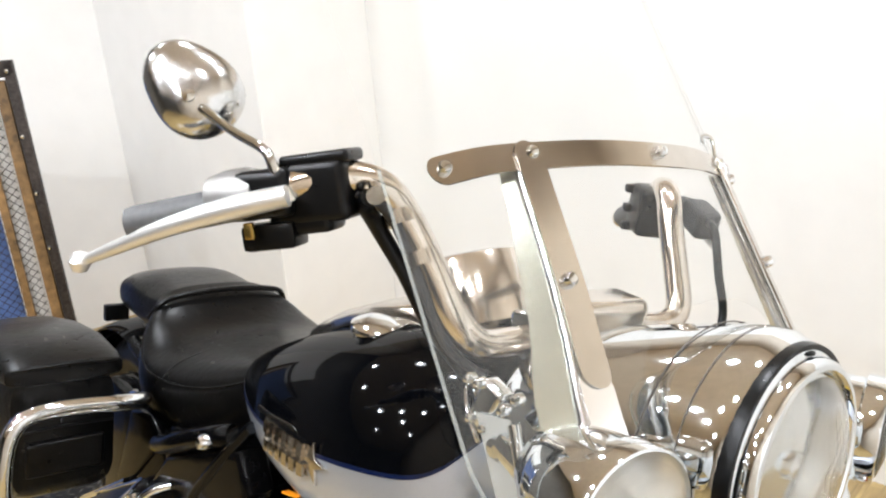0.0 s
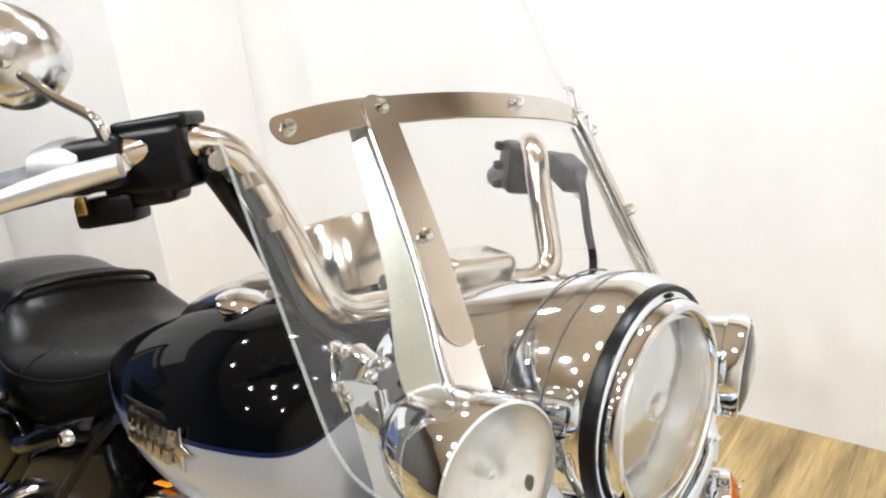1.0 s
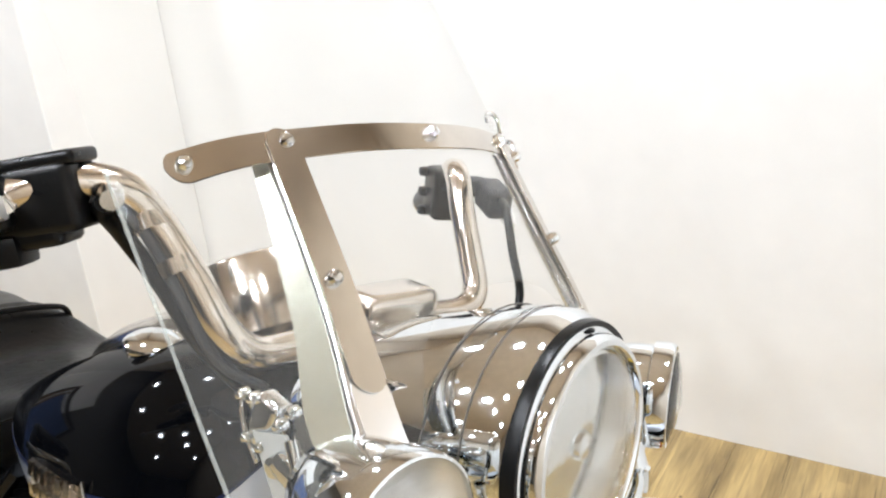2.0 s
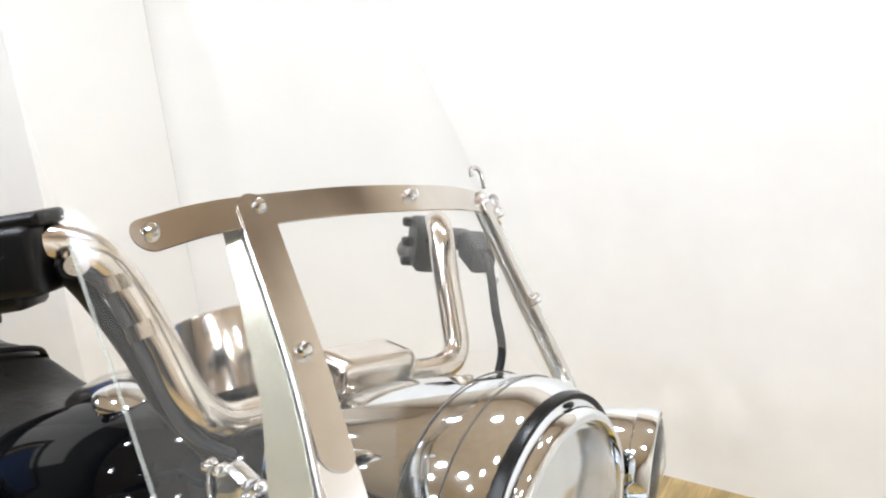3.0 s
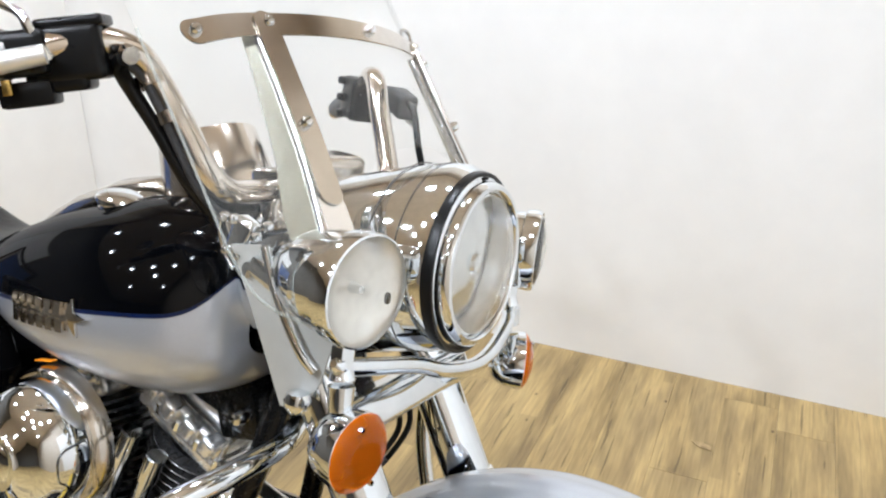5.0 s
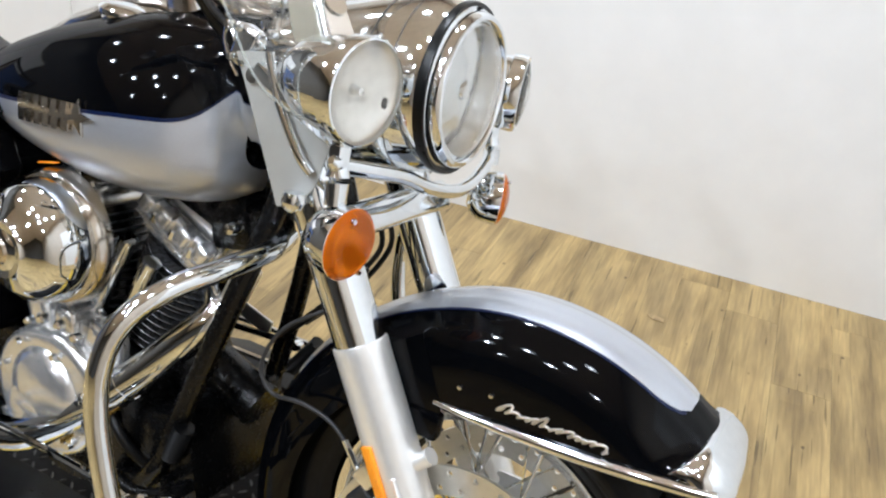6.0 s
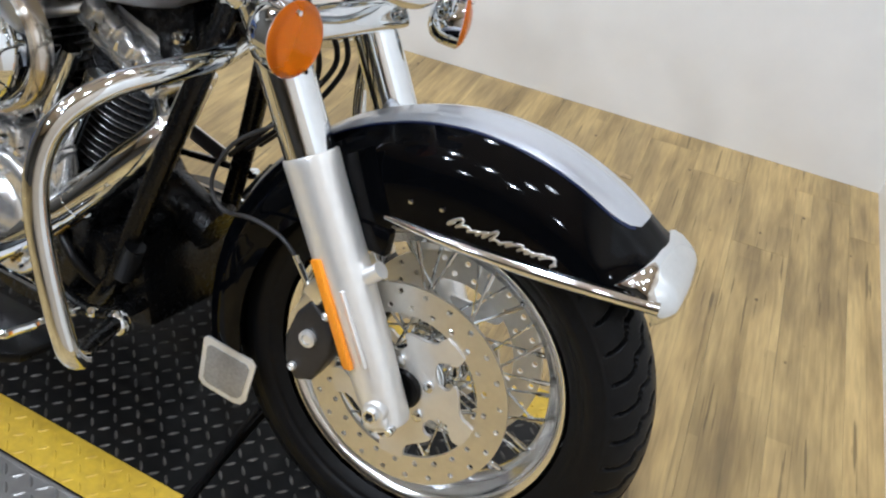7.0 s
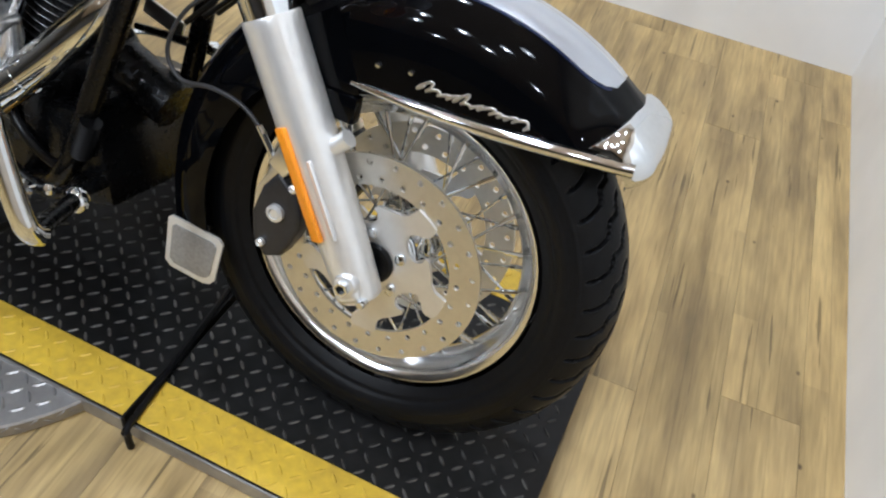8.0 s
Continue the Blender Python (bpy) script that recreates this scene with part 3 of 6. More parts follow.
def front_fender():
    phis = [49.2 + k * (203 - 49.2) / 90 for k in range(91)]
    f = part("front_fender", sheet([fender_section(p) for p in phis], -0.003), BLACK, BIKE, "gloss black front fender with silver crown", angle=60)
    # silver crown panel with a rounded front end and its blue line
    def panel(y_half, lift, a, b, round_end):
        rows = []
        for k in range(61):
            p = a + (b - a) * k / 60
            d = (p - a) / round_end
            w = y_half * (math.sqrt(max(0.0, 1 - (1 - d) ** 2)) * 0.45 + 0.55 if d < 1 else 1.0)
            R = fender_R(p) + 0.0045 + lift
            row = []
            for j in range(17):
                y = -w + 2 * w * j / 16
                e = max(0.0, abs(y) - 0.018)
                drop = 0.070 - math.sqrt(max(0.0, 0.070 ** 2 - e * e))
                drop -= 0.003 * math.sin(math.pi / 2 * max(0.0, 1 - abs(y) / 0.018))
                row.append(((R - drop) * math.cos(radians(p)), y, (R - drop) * math.sin(radians(p))))
            rows.append(row)
        return sheet(rows, -0.0008)
    part("pinstripe", panel(0.0545, 0.0012, 55.4, 150, 7), BLUE, f, "dark blue pinstripe edge")
    part("crown_panel", panel(0.0520, 0.0020, 56.0, 150, 7), SILVER, f, "silver painted crown panel")
    # chrome side trims along the lower edge
    for s in (-1, 1):
        q = [(-0.072, s * 0.0905, 0.238), (0.02, s * 0.093, 0.241), (0.12, s * 0.093, 0.248), (0.20, s * 0.0925, 0.257), (0.276, s * 0.0895, 0.266)]
        part("side_trim", tube(q, [0.003, 0.0072, 0.0082, 0.0082, 0.0082], 14, 8), CHROME, f, "chrome trim strip")
        # pressed flat where the fork leg carries the fender
        pan = [(-0.106, 0.322), (-0.062, 0.238), (-0.060, 0.226), (-0.115, 0.200), (-0.185, 0.215), (-0.190, 0.262)]
        part("mount_panel", plate(pan, 0.003, Matrix.Translation((0, s * 0.0885 + (0.0015 if s > 0 else -0.0005), 0)) @ Matrix.Rotation(radians(90), 4, "X"), 0.0012), BLACK, f, "pressed black fork mount panel")
    # chrome cap over the front lip: a solid rounded nose
    rings = []
    for p, lift, q in ((51.0, 0.0008, 1.0), (50.6, 0.0036, 1.0), (48.8, 0.0056, 1.0), (46.6, 0.0080, 1.0), (44.4, 0.0095, 0.98), (42.4, 0.0080, 0.93), (40.8, 0.003, 0.84), (39.8, -0.004, 0.70), (39.3, -0.012, 0.48), (39.1, -0.017, 0.2)):
        sec = [Vector(v) for v in fender_section(p, lift, 0.252)]
        lo = fender_R(p) - 0.046
        cen = Vector((lo * math.cos(radians(p)), 0, lo * math.sin(radians(p))))
        rings.append([cen + (v - cen) * q if q < 1 else v for v in sec])
    part("fender_tip", loft(rings, True, True), CHROME, f, "polished chrome fender tip", angle=70)
    # script emblem as one plain looped line
    line = []
    for k in range(261):
        u = k / 260
        tall = 1.0 + 1.1 * math.exp(-((u - 0.045) / 0.03) ** 2) + 1.4 * math.exp(-((u - 0.575) / 0.026) ** 2) + 1.2 * math.exp(-((u - 0.385) / 0.016) ** 2) - 0.9 * math.exp(-((u - 0.47) / 0.03) ** 2) + 0.35 * math.sin(23 * u)
        w = 2 * math.pi * (13.0 * u + 0.22 * math.sin(17 * u))
        drop = -0.004 * math.exp(-((u - 0.97) / 0.04) ** 2)
        line.append((0.013 + 0.140 * u + 0.0030 * math.sin(w + 0.7) + 0.0022 * tall * math.cos(w), -0.0912, 0.2655 + 0.005 * u + 0.0030 * tall * math.cos(w) + 0.0030 * (tall - 1) + drop))
    part("script_emblem", tube(line, 0.0019, 7, 1, smooth=False), ALU, f, "chrome script emblem")
    # chrome corner plates with a dark inset on both rear sides
    for s in (-1, 1):
        ring = [(-0.319, -0.067), (-0.312, -0.061), (-0.230, -0.064), (-0.222, -0.072), (-0.230, -0.140), (-0.238, -0.150), (-0.250, -0.154), (-0.310, -0.151), (-0.320, -0.142)]
        bm = plate(ring, 0.004, Matrix.Translation((0, s * 0.089, 0)) @ Matrix.Rotation(radians(90), 4, "X"), 0.0015)
        part("skirt_plate", bm, SLIDER, f, "chrome skirt corner plate")
        inner = [(x * 0.80 - 0.054, z * 0.76 - 0.026) for x, z in ring]
        part("skirt_inset", plate(inner, 0.002, Matrix.Translation((0, s * 0.0932 if s < 0 else s * 0.091, 0)) @ Matrix.Rotation(radians(90), 4, "X"), 0.0008), INSET, f, "grey textured inset panel")
    # two chrome dots put in for small reflections on the black paint
    for x, z in ((-0.042, 0.272), (0.0, 0.278)):
        part("fender_dot", lathe([(0.0, -0.004), (0.003, -0.0035), (0.0042, 0.0), (0.0042, 0.003), (0.0, 0.003)], 12, at_y(x, -0.0905, z)), CHROME, f)
    # black bracket between the fender and the fork
    part("fender_bracket", box(0.055, 0.02, 0.035, pose(-0.085, -0.088, 0.205), 0.004), BLACK, f)


front_fender()


# ---- fork, brakes ----
def fork_leg():
    slider = lathe([(0.0, -0.034), (0.022, -0.034), (0.028, -0.031), (0.030, -0.024), (0.032, 0.03), (0.0345, 0.10), (0.0355, 0.20), (0.036, 0.322), (0.0362, 0.325), (0.0362, 0.335), (0.0355, 0.338), (0.030, 0.339), (0.0, 0.339)], 40, axis_pose(FORK0, FORKU))
    a, b = both("fork_slider", slider, SLIDER, BIKE, "polished aluminium fork slider")
    for ob, s in ((a, 1), (b, -1)):
        def put(name, bm, m, label=""):
            if s < 0:
                mirror_y(bm)
            return part(name, bm, m, ob, label)
        # flat rib and orange reflector on the outer rear side
        c = fork_at(0.138, 0.034, 0.013)
        side = (Vector((0, -1, 0)) * 0.90 + FORKB * 0.44).normalized()
        fwd = FORKU.cross(side).normalized()
        M = Matrix((( *FORKU, 0), (*fwd, 0), (*side, 0), (0, 0, 0, 1))).transposed()
        M.translation = c
        put("reflector", box(0.150, 0.021, 0.007, M, 0.003), REFLECT, "orange plastic reflector strip")
        M2 = M.copy()
        M2.translation = fork_at(0.115, 0.034, -0.012)
        put("rib", box(0.105, 0.008, 0.006, M2, 0.002), SLIDER)
        # axle clamp, nut and lug
        put("axle_clamp", lathe([(0.0115, -0.001), (0.0145, 0.0), (0.0165, 0.004), (0.018, 0.030), (0.0, 0.034)], 28, at_y(-0.002, -0.150, 0.0)), SLIDER)
        put("clamp_casting", box(0.046, 0.030, 0.036, axis_pose(FORK0 + Vector((0.006, -0.012, -0.010)), (-0.8613, 0, -0.508)), 0.010, 3), SLIDER, "cast axle clamp at the slider foot")
        put("clamp_bolt", lathe([(0.0, -0.008), (0.0045, -0.008), (0.006, -0.005), (0.006, 0.006), (0, 0.006)], 12, at_y(0.024, -0.142, -0.018)), CHROME)
        put("axle_nut", lathe([(0.0, 0.004), (0.0065, 0.004), (0.0068, -0.006), (0.0098, -0.006), (0.0105, -0.004), (0.0105, 0.01), (0, 0.01)], 6, at_y(-0.002, -0.154, 0.0)), CHROME)
        # black disc stands for the shade inside the nut's hex hole
        put("axle_hole", lathe([(0.0, -0.001), (0.0062, -0.001), (0.0062, 0.008), (0.0, 0.008)], 16, at_y(-0.002, -0.153, 0.0)), PLASTIC)
        put("fender_lug", tube([tuple(fork_at(0.172, 0.0, -0.02)), tuple(fork_at(0.176, 0.002, -0.042)), tuple(fork_at(0.180, 0.002, -0.056))], [0.015, 0.011, 0.012], 14), SLIDER)
    cover = lathe([(0.0, 0.332), (0.0325, 0.332), (0.0330, 0.345), (0.0335, 0.50), (0.0345, 0.52), (0.036, 0.60), (0.036, 0.66), (0.0, 0.66)], 40, axis_pose(FORK0, FORKU))
    both("fork_cover", cover, CHROME, BIKE, "chrome upper fork tube cover")


fork_leg()


def caliper():
    """Black brake caliper with a silver bridge, seated behind the fork."""
    out = []
    for a, r in ((138, 0.168), (150, 0.172), (165, 0.172), (178, 0.166), (188, 0.150), (186, 0.122), (176, 0.108), (160, 0.100), (148, 0.108), (139, 0.128)):
        out.append((r * math.cos(radians(a + 8)), r * math.sin(radians(a + 8))))
    bm = plate(out, 0.040, Matrix.Translation((0, -0.074, 0)) @ Matrix.Rotation(radians(90), 4, "X"), 0.007, 3)
    a, b = both("brake_caliper", bm, CALIPER, BIKE, "black four-piston brake caliper")
    outer = [((r + 0.006) * math.cos(radians(t + 5)), (r + 0.006) * math.sin(radians(t + 5))) for t, r in ((136, 0.166), (145, 0.176), (160, 0.178), (172, 0.172), (168, 0.160), (150, 0.158), (138, 0.154))]
    for ob, s in ((a, 1), (b, -1)):
        def put(name, bm, m, label=""):
            if s < 0:
                mirror_y(bm)
            return part(name, bm, m, ob, label)
        put("bridge", plate(outer, 0.030, Matrix.Translation((0, -0.070, 0)) @ Matrix.Rotation(radians(90), 4, "X"), 0.004), ALU, "silver caliper bridge")
        for x, z, r in ((-0.133, 0.036, 0.0125), (-0.149, -0.018, 0.006), (-0.112, 0.082, 0.006)):
            put("bolt", lathe([(0.0, -0.006), (r * 0.5, -0.006), (r * 0.55, -0.003), (r * 0.6, -0.008), (r, -0.006), (r, 0.006), (0, 0.006)], 18, at_y(x, -0.114, z)), SLIDER)
    part("brake_line", tube([(-0.150, -0.118, 0.120), (-0.168, -0.120, 0.145), (-0.200, -0.118, 0.165), (-0.250, -0.112, 0.168), (-0.305, -0.105, 0.158), (-0.332, -0.10, 0.190), (-0.310, -0.09, 0.250), (-0.245, -0.07, 0.305), (-0.22, -0.05, 0.36)], 0.0030, 10, 8), GREYRUB, BIKE, "dark grey brake hose")
    part("hose_fitting", tube([(-0.146, -0.116, 0.112), (-0.172, -0.120, 0.150)], 0.0046, 10, 1), CHROME, BIKE)
    part("banjo_block", box(0.03, 0.02, 0.035, pose(-0.128, -0.118, 0.118, 0, 28, 0), 0.005), ALU, BIKE)


caliper()


# ---- nacelle, lamps, signals ----
def ring_x(x, hw, zt, zb, n=2.3, seg=48):
    zc, hz = (zt + zb) / 2, (zt - zb) / 2
    out = []
    for k in range(seg):
        a = 2 * math.pi * k / seg
        c, s = math.cos(a), math.sin(a)
        out.append((x, hw * math.copysign(abs(c) ** (2 / n), c), zc + hz * math.copysign(abs(s) ** (2 / n), s)))
    return out


def nacelle():
    rings = [ring_x(*r) for r in ((-0.158, 0.100, 0.712, 0.512, 2), (-0.165, 0.106, 0.718, 0.506, 2), (-0.185, 0.112, 0.726, 0.498, 2.05), (-0.22, 0.118, 0.722, 0.490, 2.1), (-0.26, 0.124, 0.712, 0.478, 2.2), (-0.31, 0.128, 0.697, 0.466, 2.3), (-0.36, 0.128, 0.682, 0.46, 2.4), (-0.40, 0.122, 0.668, 0.46, 2.4), (-0.425, 0.105, 0.652, 0.47, 2.3), (-0.435, 0.08, 0.64, 0.49, 2.2))]
    n = part("headlamp_nacelle", loft(rings), CHROME, BIKE, "large chrome headlamp nacelle", angle=60)
    for x, hw, zt, zb, thin in ((-0.240, 0.1222, 0.7190, 0.4840, 0.0008), (-0.205, 0.1163, 0.7245, 0.4930, 0.0005)):
        part("panel_seam", tube(ring_x(x, hw, zt, zb, 2.1), thin, 6, 1, True, False), SEAM, n)
    X = Matrix.Rotation(radians(90), 4, "Y")
    c = Matrix.Translation((-0.151, 0, 0.612)) @ Matrix.Rotation(radians(-2), 4, "Y") @ X @ Matrix.Diagonal((0.925, 0.925, 1, 1))
    lens = c @ Matrix.Diagonal((0.935, 0.935, 1, 1))
    part("headlamp_ring", lathe([(0.100, -0.016), (0.1055, -0.012), (0.1065, 0.0), (0.1050, 0.006), (0.1015, 0.0095), (0.0965, 0.0100), (0.0932, 0.0070), (0.0922, -0.002)], 72, c, False), CHROME, n, "chrome headlamp trim ring")
    part("headlamp_gasket", lathe([(0.106, -0.022), (0.1165, -0.020), (0.1180, -0.012), (0.1165, -0.006), (0.1120, -0.006), (0.104, -0.014)], 64, c, False), PLASTIC, n, "black rubber headlamp gasket")
    part("headlamp_bowl", lathe([(0.0985, -0.002), (0.090, -0.02), (0.072, -0.042), (0.048, -0.058), (0.020, -0.066), (0.0, -0.067)], 60, lens, False), BOWL, n, "silvered headlamp reflector")
    part("headlamp_bulb", lathe([(0.0, 0.0), (0.012, -0.002), (0.017, -0.010), (0.017, -0.03), (0.009, -0.06)], 24, c), CHROME, n)
    part("headlamp_glass", lathe([(0.0985, 0.003), (0.094, 0.008), (0.075, 0.0155), (0.048, 0.021), (0.02, 0.0240), (0.0, 0.0245), (0.0, 0.0215), (0.02, 0.021), (0.048, 0.018), (0.075, 0.0125), (0.094, 0.005)], 60, lens, False), LENS, n, "clear ribbed headlamp lens")
    # added dark oval, for a dark reflected spot in the headlamp
    part("lens_mark", lathe([(0.0, 0.001), (0.0065, 0.0), (0.0065, -0.003), (0.0, -0.003)], 16, lens @ Matrix.Translation((0.020, 0.062, -0.020)) @ Matrix.Diagonal((1.9, 0.8, 1, 1))), GREYRUB, n, "dark oval standing for a reflection in the lamp")
    # small dark tab at the top of the headlamp ring
    part("ring_top_tab", lathe([(0.0, 0.012), (0.006, 0.012), (0.008, 0.008), (0.008, 0), (0.0, 0)], 14, Matrix.Translation((-0.158, 0.0, 0.712)) @ Matrix.Rotation(radians(10), 4, "Y") @ Matrix.Diagonal((0.35, 0.8, 0.22, 1))), PLASTIC, n)


nacelle()


def passing_lamp(s):
    X = Matrix.Rotation(radians(90), 4, "Y")
    c = Matrix.Translation((-0.171 if s < 0 else -0.165, s * (0.217 if s < 0 else 0.211), 0.612 if s < 0 else 0.600)) @ Matrix.Rotation(radians(-9 if s < 0 else 17), 4, "Z") @ X @ Matrix.Diagonal((0.93, 0.93, 1.1, 1))
    body = part("passing_lamp", lathe([(0.0, -0.095), (0.018, -0.094), (0.036, -0.085), (0.050, -0.062), (0.056, -0.035), (0.057, -0.016), (0.053, -0.014), (0.0, -0.014)], 48, c), CHROME, BIKE, "chrome round auxiliary lamp")
    part("lamp_ring", lathe([(0.057, -0.016), (0.0615, -0.014), (0.0625, 0.0), (0.0610, 0.005), (0.0590, 0.006), (0.0580, 0.0)], 56, c, False), CHROME, body)
    part("lamp_bowl", lathe([(0.0585, 0.0), (0.050, -0.006), (0.03, -0.011), (0.0, -0.013)], 48, c, False), BOWL, body)
    part("lamp_bulb", lathe([(0.0, -0.003), (0.004, -0.0035), (0.0065, -0.0125)], 14, c), CHROME, body, "chrome bulb shield")
    # added dark oval, for the dark reflection of the bulb
    part("lens_mark", lathe([(0.0, 0.0005), (0.0042, 0.0), (0.0042, -0.003), (0.0, -0.003)], 16, c @ Matrix.Translation((0.010, -s * 0.030, 0.0065)) @ Matrix.Diagonal((1.5, 0.8, 1, 1))), GREYRUB, body, "dark oval standing for a reflection in the lamp")
    part("lamp_glass", lathe([(0.0588, 0.002), (0.051, 0.008), (0.03, 0.013), (0.0, 0.016), (0.0, 0.013), (0.03, 0.010), (0.051, 0.005)], 48, c, False), LENS, body, "clear fluted lamp lens")
    part("lamp_stem", tube([(-0.195, s * 0.205, 0.556), (-0.193, s * 0.208, 0.535), (-0.190, s * 0.210, 0.515)], [0.012, 0.010, 0.014], 14), CHROME, body)
    part("lamp_nut", lathe([(0.0, -0.012), (0.013, -0.012), (0.013, 0.010), (0.0, 0.010)], 6, Matrix.Translation((-0.193, s * 0.208, 0.540))), CHROME, body)


def turn_signal(s):
    X = Matrix.Rotation(radians(90), 4, "Y")
    c = Matrix.Translation((-0.160, s * 0.214, 0.447 if s < 0 else 0.436)) @ Matrix.Rotation(radians(-8 if s < 0 else 27), 4, "Z") @ X @ Matrix.Scale(0.93, 4)
    body = part("turn_signal", lathe([(0.0, -0.052), (0.018, -0.051), (0.032, -0.044), (0.041, -0.030), (0.0445, -0.012), (0.0455, 0.0), (0.043, 0.003), (0.0, 0.003)], 44, c), CHROME, BIKE, "chrome bullet turn signal")
    part("signal_lens", lathe([(0.0, 0.0168), (0.004, 0.0172), (0.010, 0.0165), (0.0115, 0.0168), (0.0175, 0.0153), (0.019, 0.0156), (0.025, 0.0133), (0.0265, 0.0134), (0.032, 0.0105), (0.0335, 0.0106), (0.040, 0.0065), (0.0448, 0.001), (0.0445, -0.002), (0.0, -0.002)], 44, c), AMBER, body, "amber plastic lens")
    part("signal_stem", tube([(-0.185, s * 0.215, 0.485), (-0.188, s * 0.213, 0.51)], [0.012, 0.014], 14), CHROME, body)
    for a in (200, 20):
        part("lens_screw", lathe([(0.0, 0.004), (0.003, 0.004), (0.0035, 0.0), (0, 0)], 10, c @ Matrix.Translation((0.036 * math.cos(radians(a)), 0.036 * math.sin(radians(a)), 0.010))), CHROME, body)


for side in (-1, 1):
    out = [(-0.376, 0.612), (-0.340, 0.545), (-0.290, 0.446), (-0.262, 0.452), (-0.240, 0.485), (-0.228, 0.535), (-0.290, 0.560), (-0.335, 0.620)]
    part("side_deflector", plate(out, 0.003, Matrix.Translation((0, side * 0.172, 0)) @ Matrix.Rotation(radians(90), 4, "X") , 0.001), REFLGREY, BIKE, "flat side deflector, its pale reflection painted in grey")
    passing_lamp(side)
    turn_signal(side)
part("light_bar", tube([(-0.192, -0.225, 0.535), (-0.190, -0.205, 0.527), (-0.180, -0.165, 0.520), (-0.168, -0.10, 0.508), (-0.160, -0.04, 0.488), (-0.158, 0.04, 0.474), (-0.164, 0.11, 0.478), (-0.176, 0.178, 0.496), (-0.188, 0.208, 0.506), (-0.192, 0.225, 0.515)], [0.004, 0.0098] + [0.0098] * 16 + [0.0098, 0.004], 16, 8), CHROME, BIKE, "curved chrome lamp bar")
part("deflector_knob", lathe([(0.0, -0.012), (0.008, -0.011), (0.0135, -0.005), (0.015, 0.003), (0.012, 0.012), (0.0, 0.014)], 20, Matrix.Translation((-0.259, -0.186, 0.462))), CHROME, BIKE, "chrome round knob")
part("lower_triple_clamp", box(0.07, 0.29, 0.045, pose(-0.242, 0, 0.425, 0, -28, 0), 0.012, 3), CHROME, BIKE, "chrome lower fork clamp")
for k, (y0, y1) in enumerate(((-0.03, 0.02), (0.01, -0.02), (0.04, 0.05))):
    part("control_cable", tube([(-0.26, y0, 0.42), (-0.25, y0 + 0.02, 0.36), (-0.29, y1, 0.28), (-0.36, y1 - 0.01, 0.20)], 0.0042, 8, 8), PLASTIC, BIKE)


# ---- windshield ----
def ws(y, z, lift=0.0):
    """A point of the raked, bowed windshield; lift is along its outward normal."""
    x = -0.341 - 0.70 * (z - 0.863) - 1.35 * y * y
    n = Vector((1.0, 2.70 * y, 0.70)).normalized()
    return (x + n.x * lift, y + n.y * lift, z + n.z * lift)


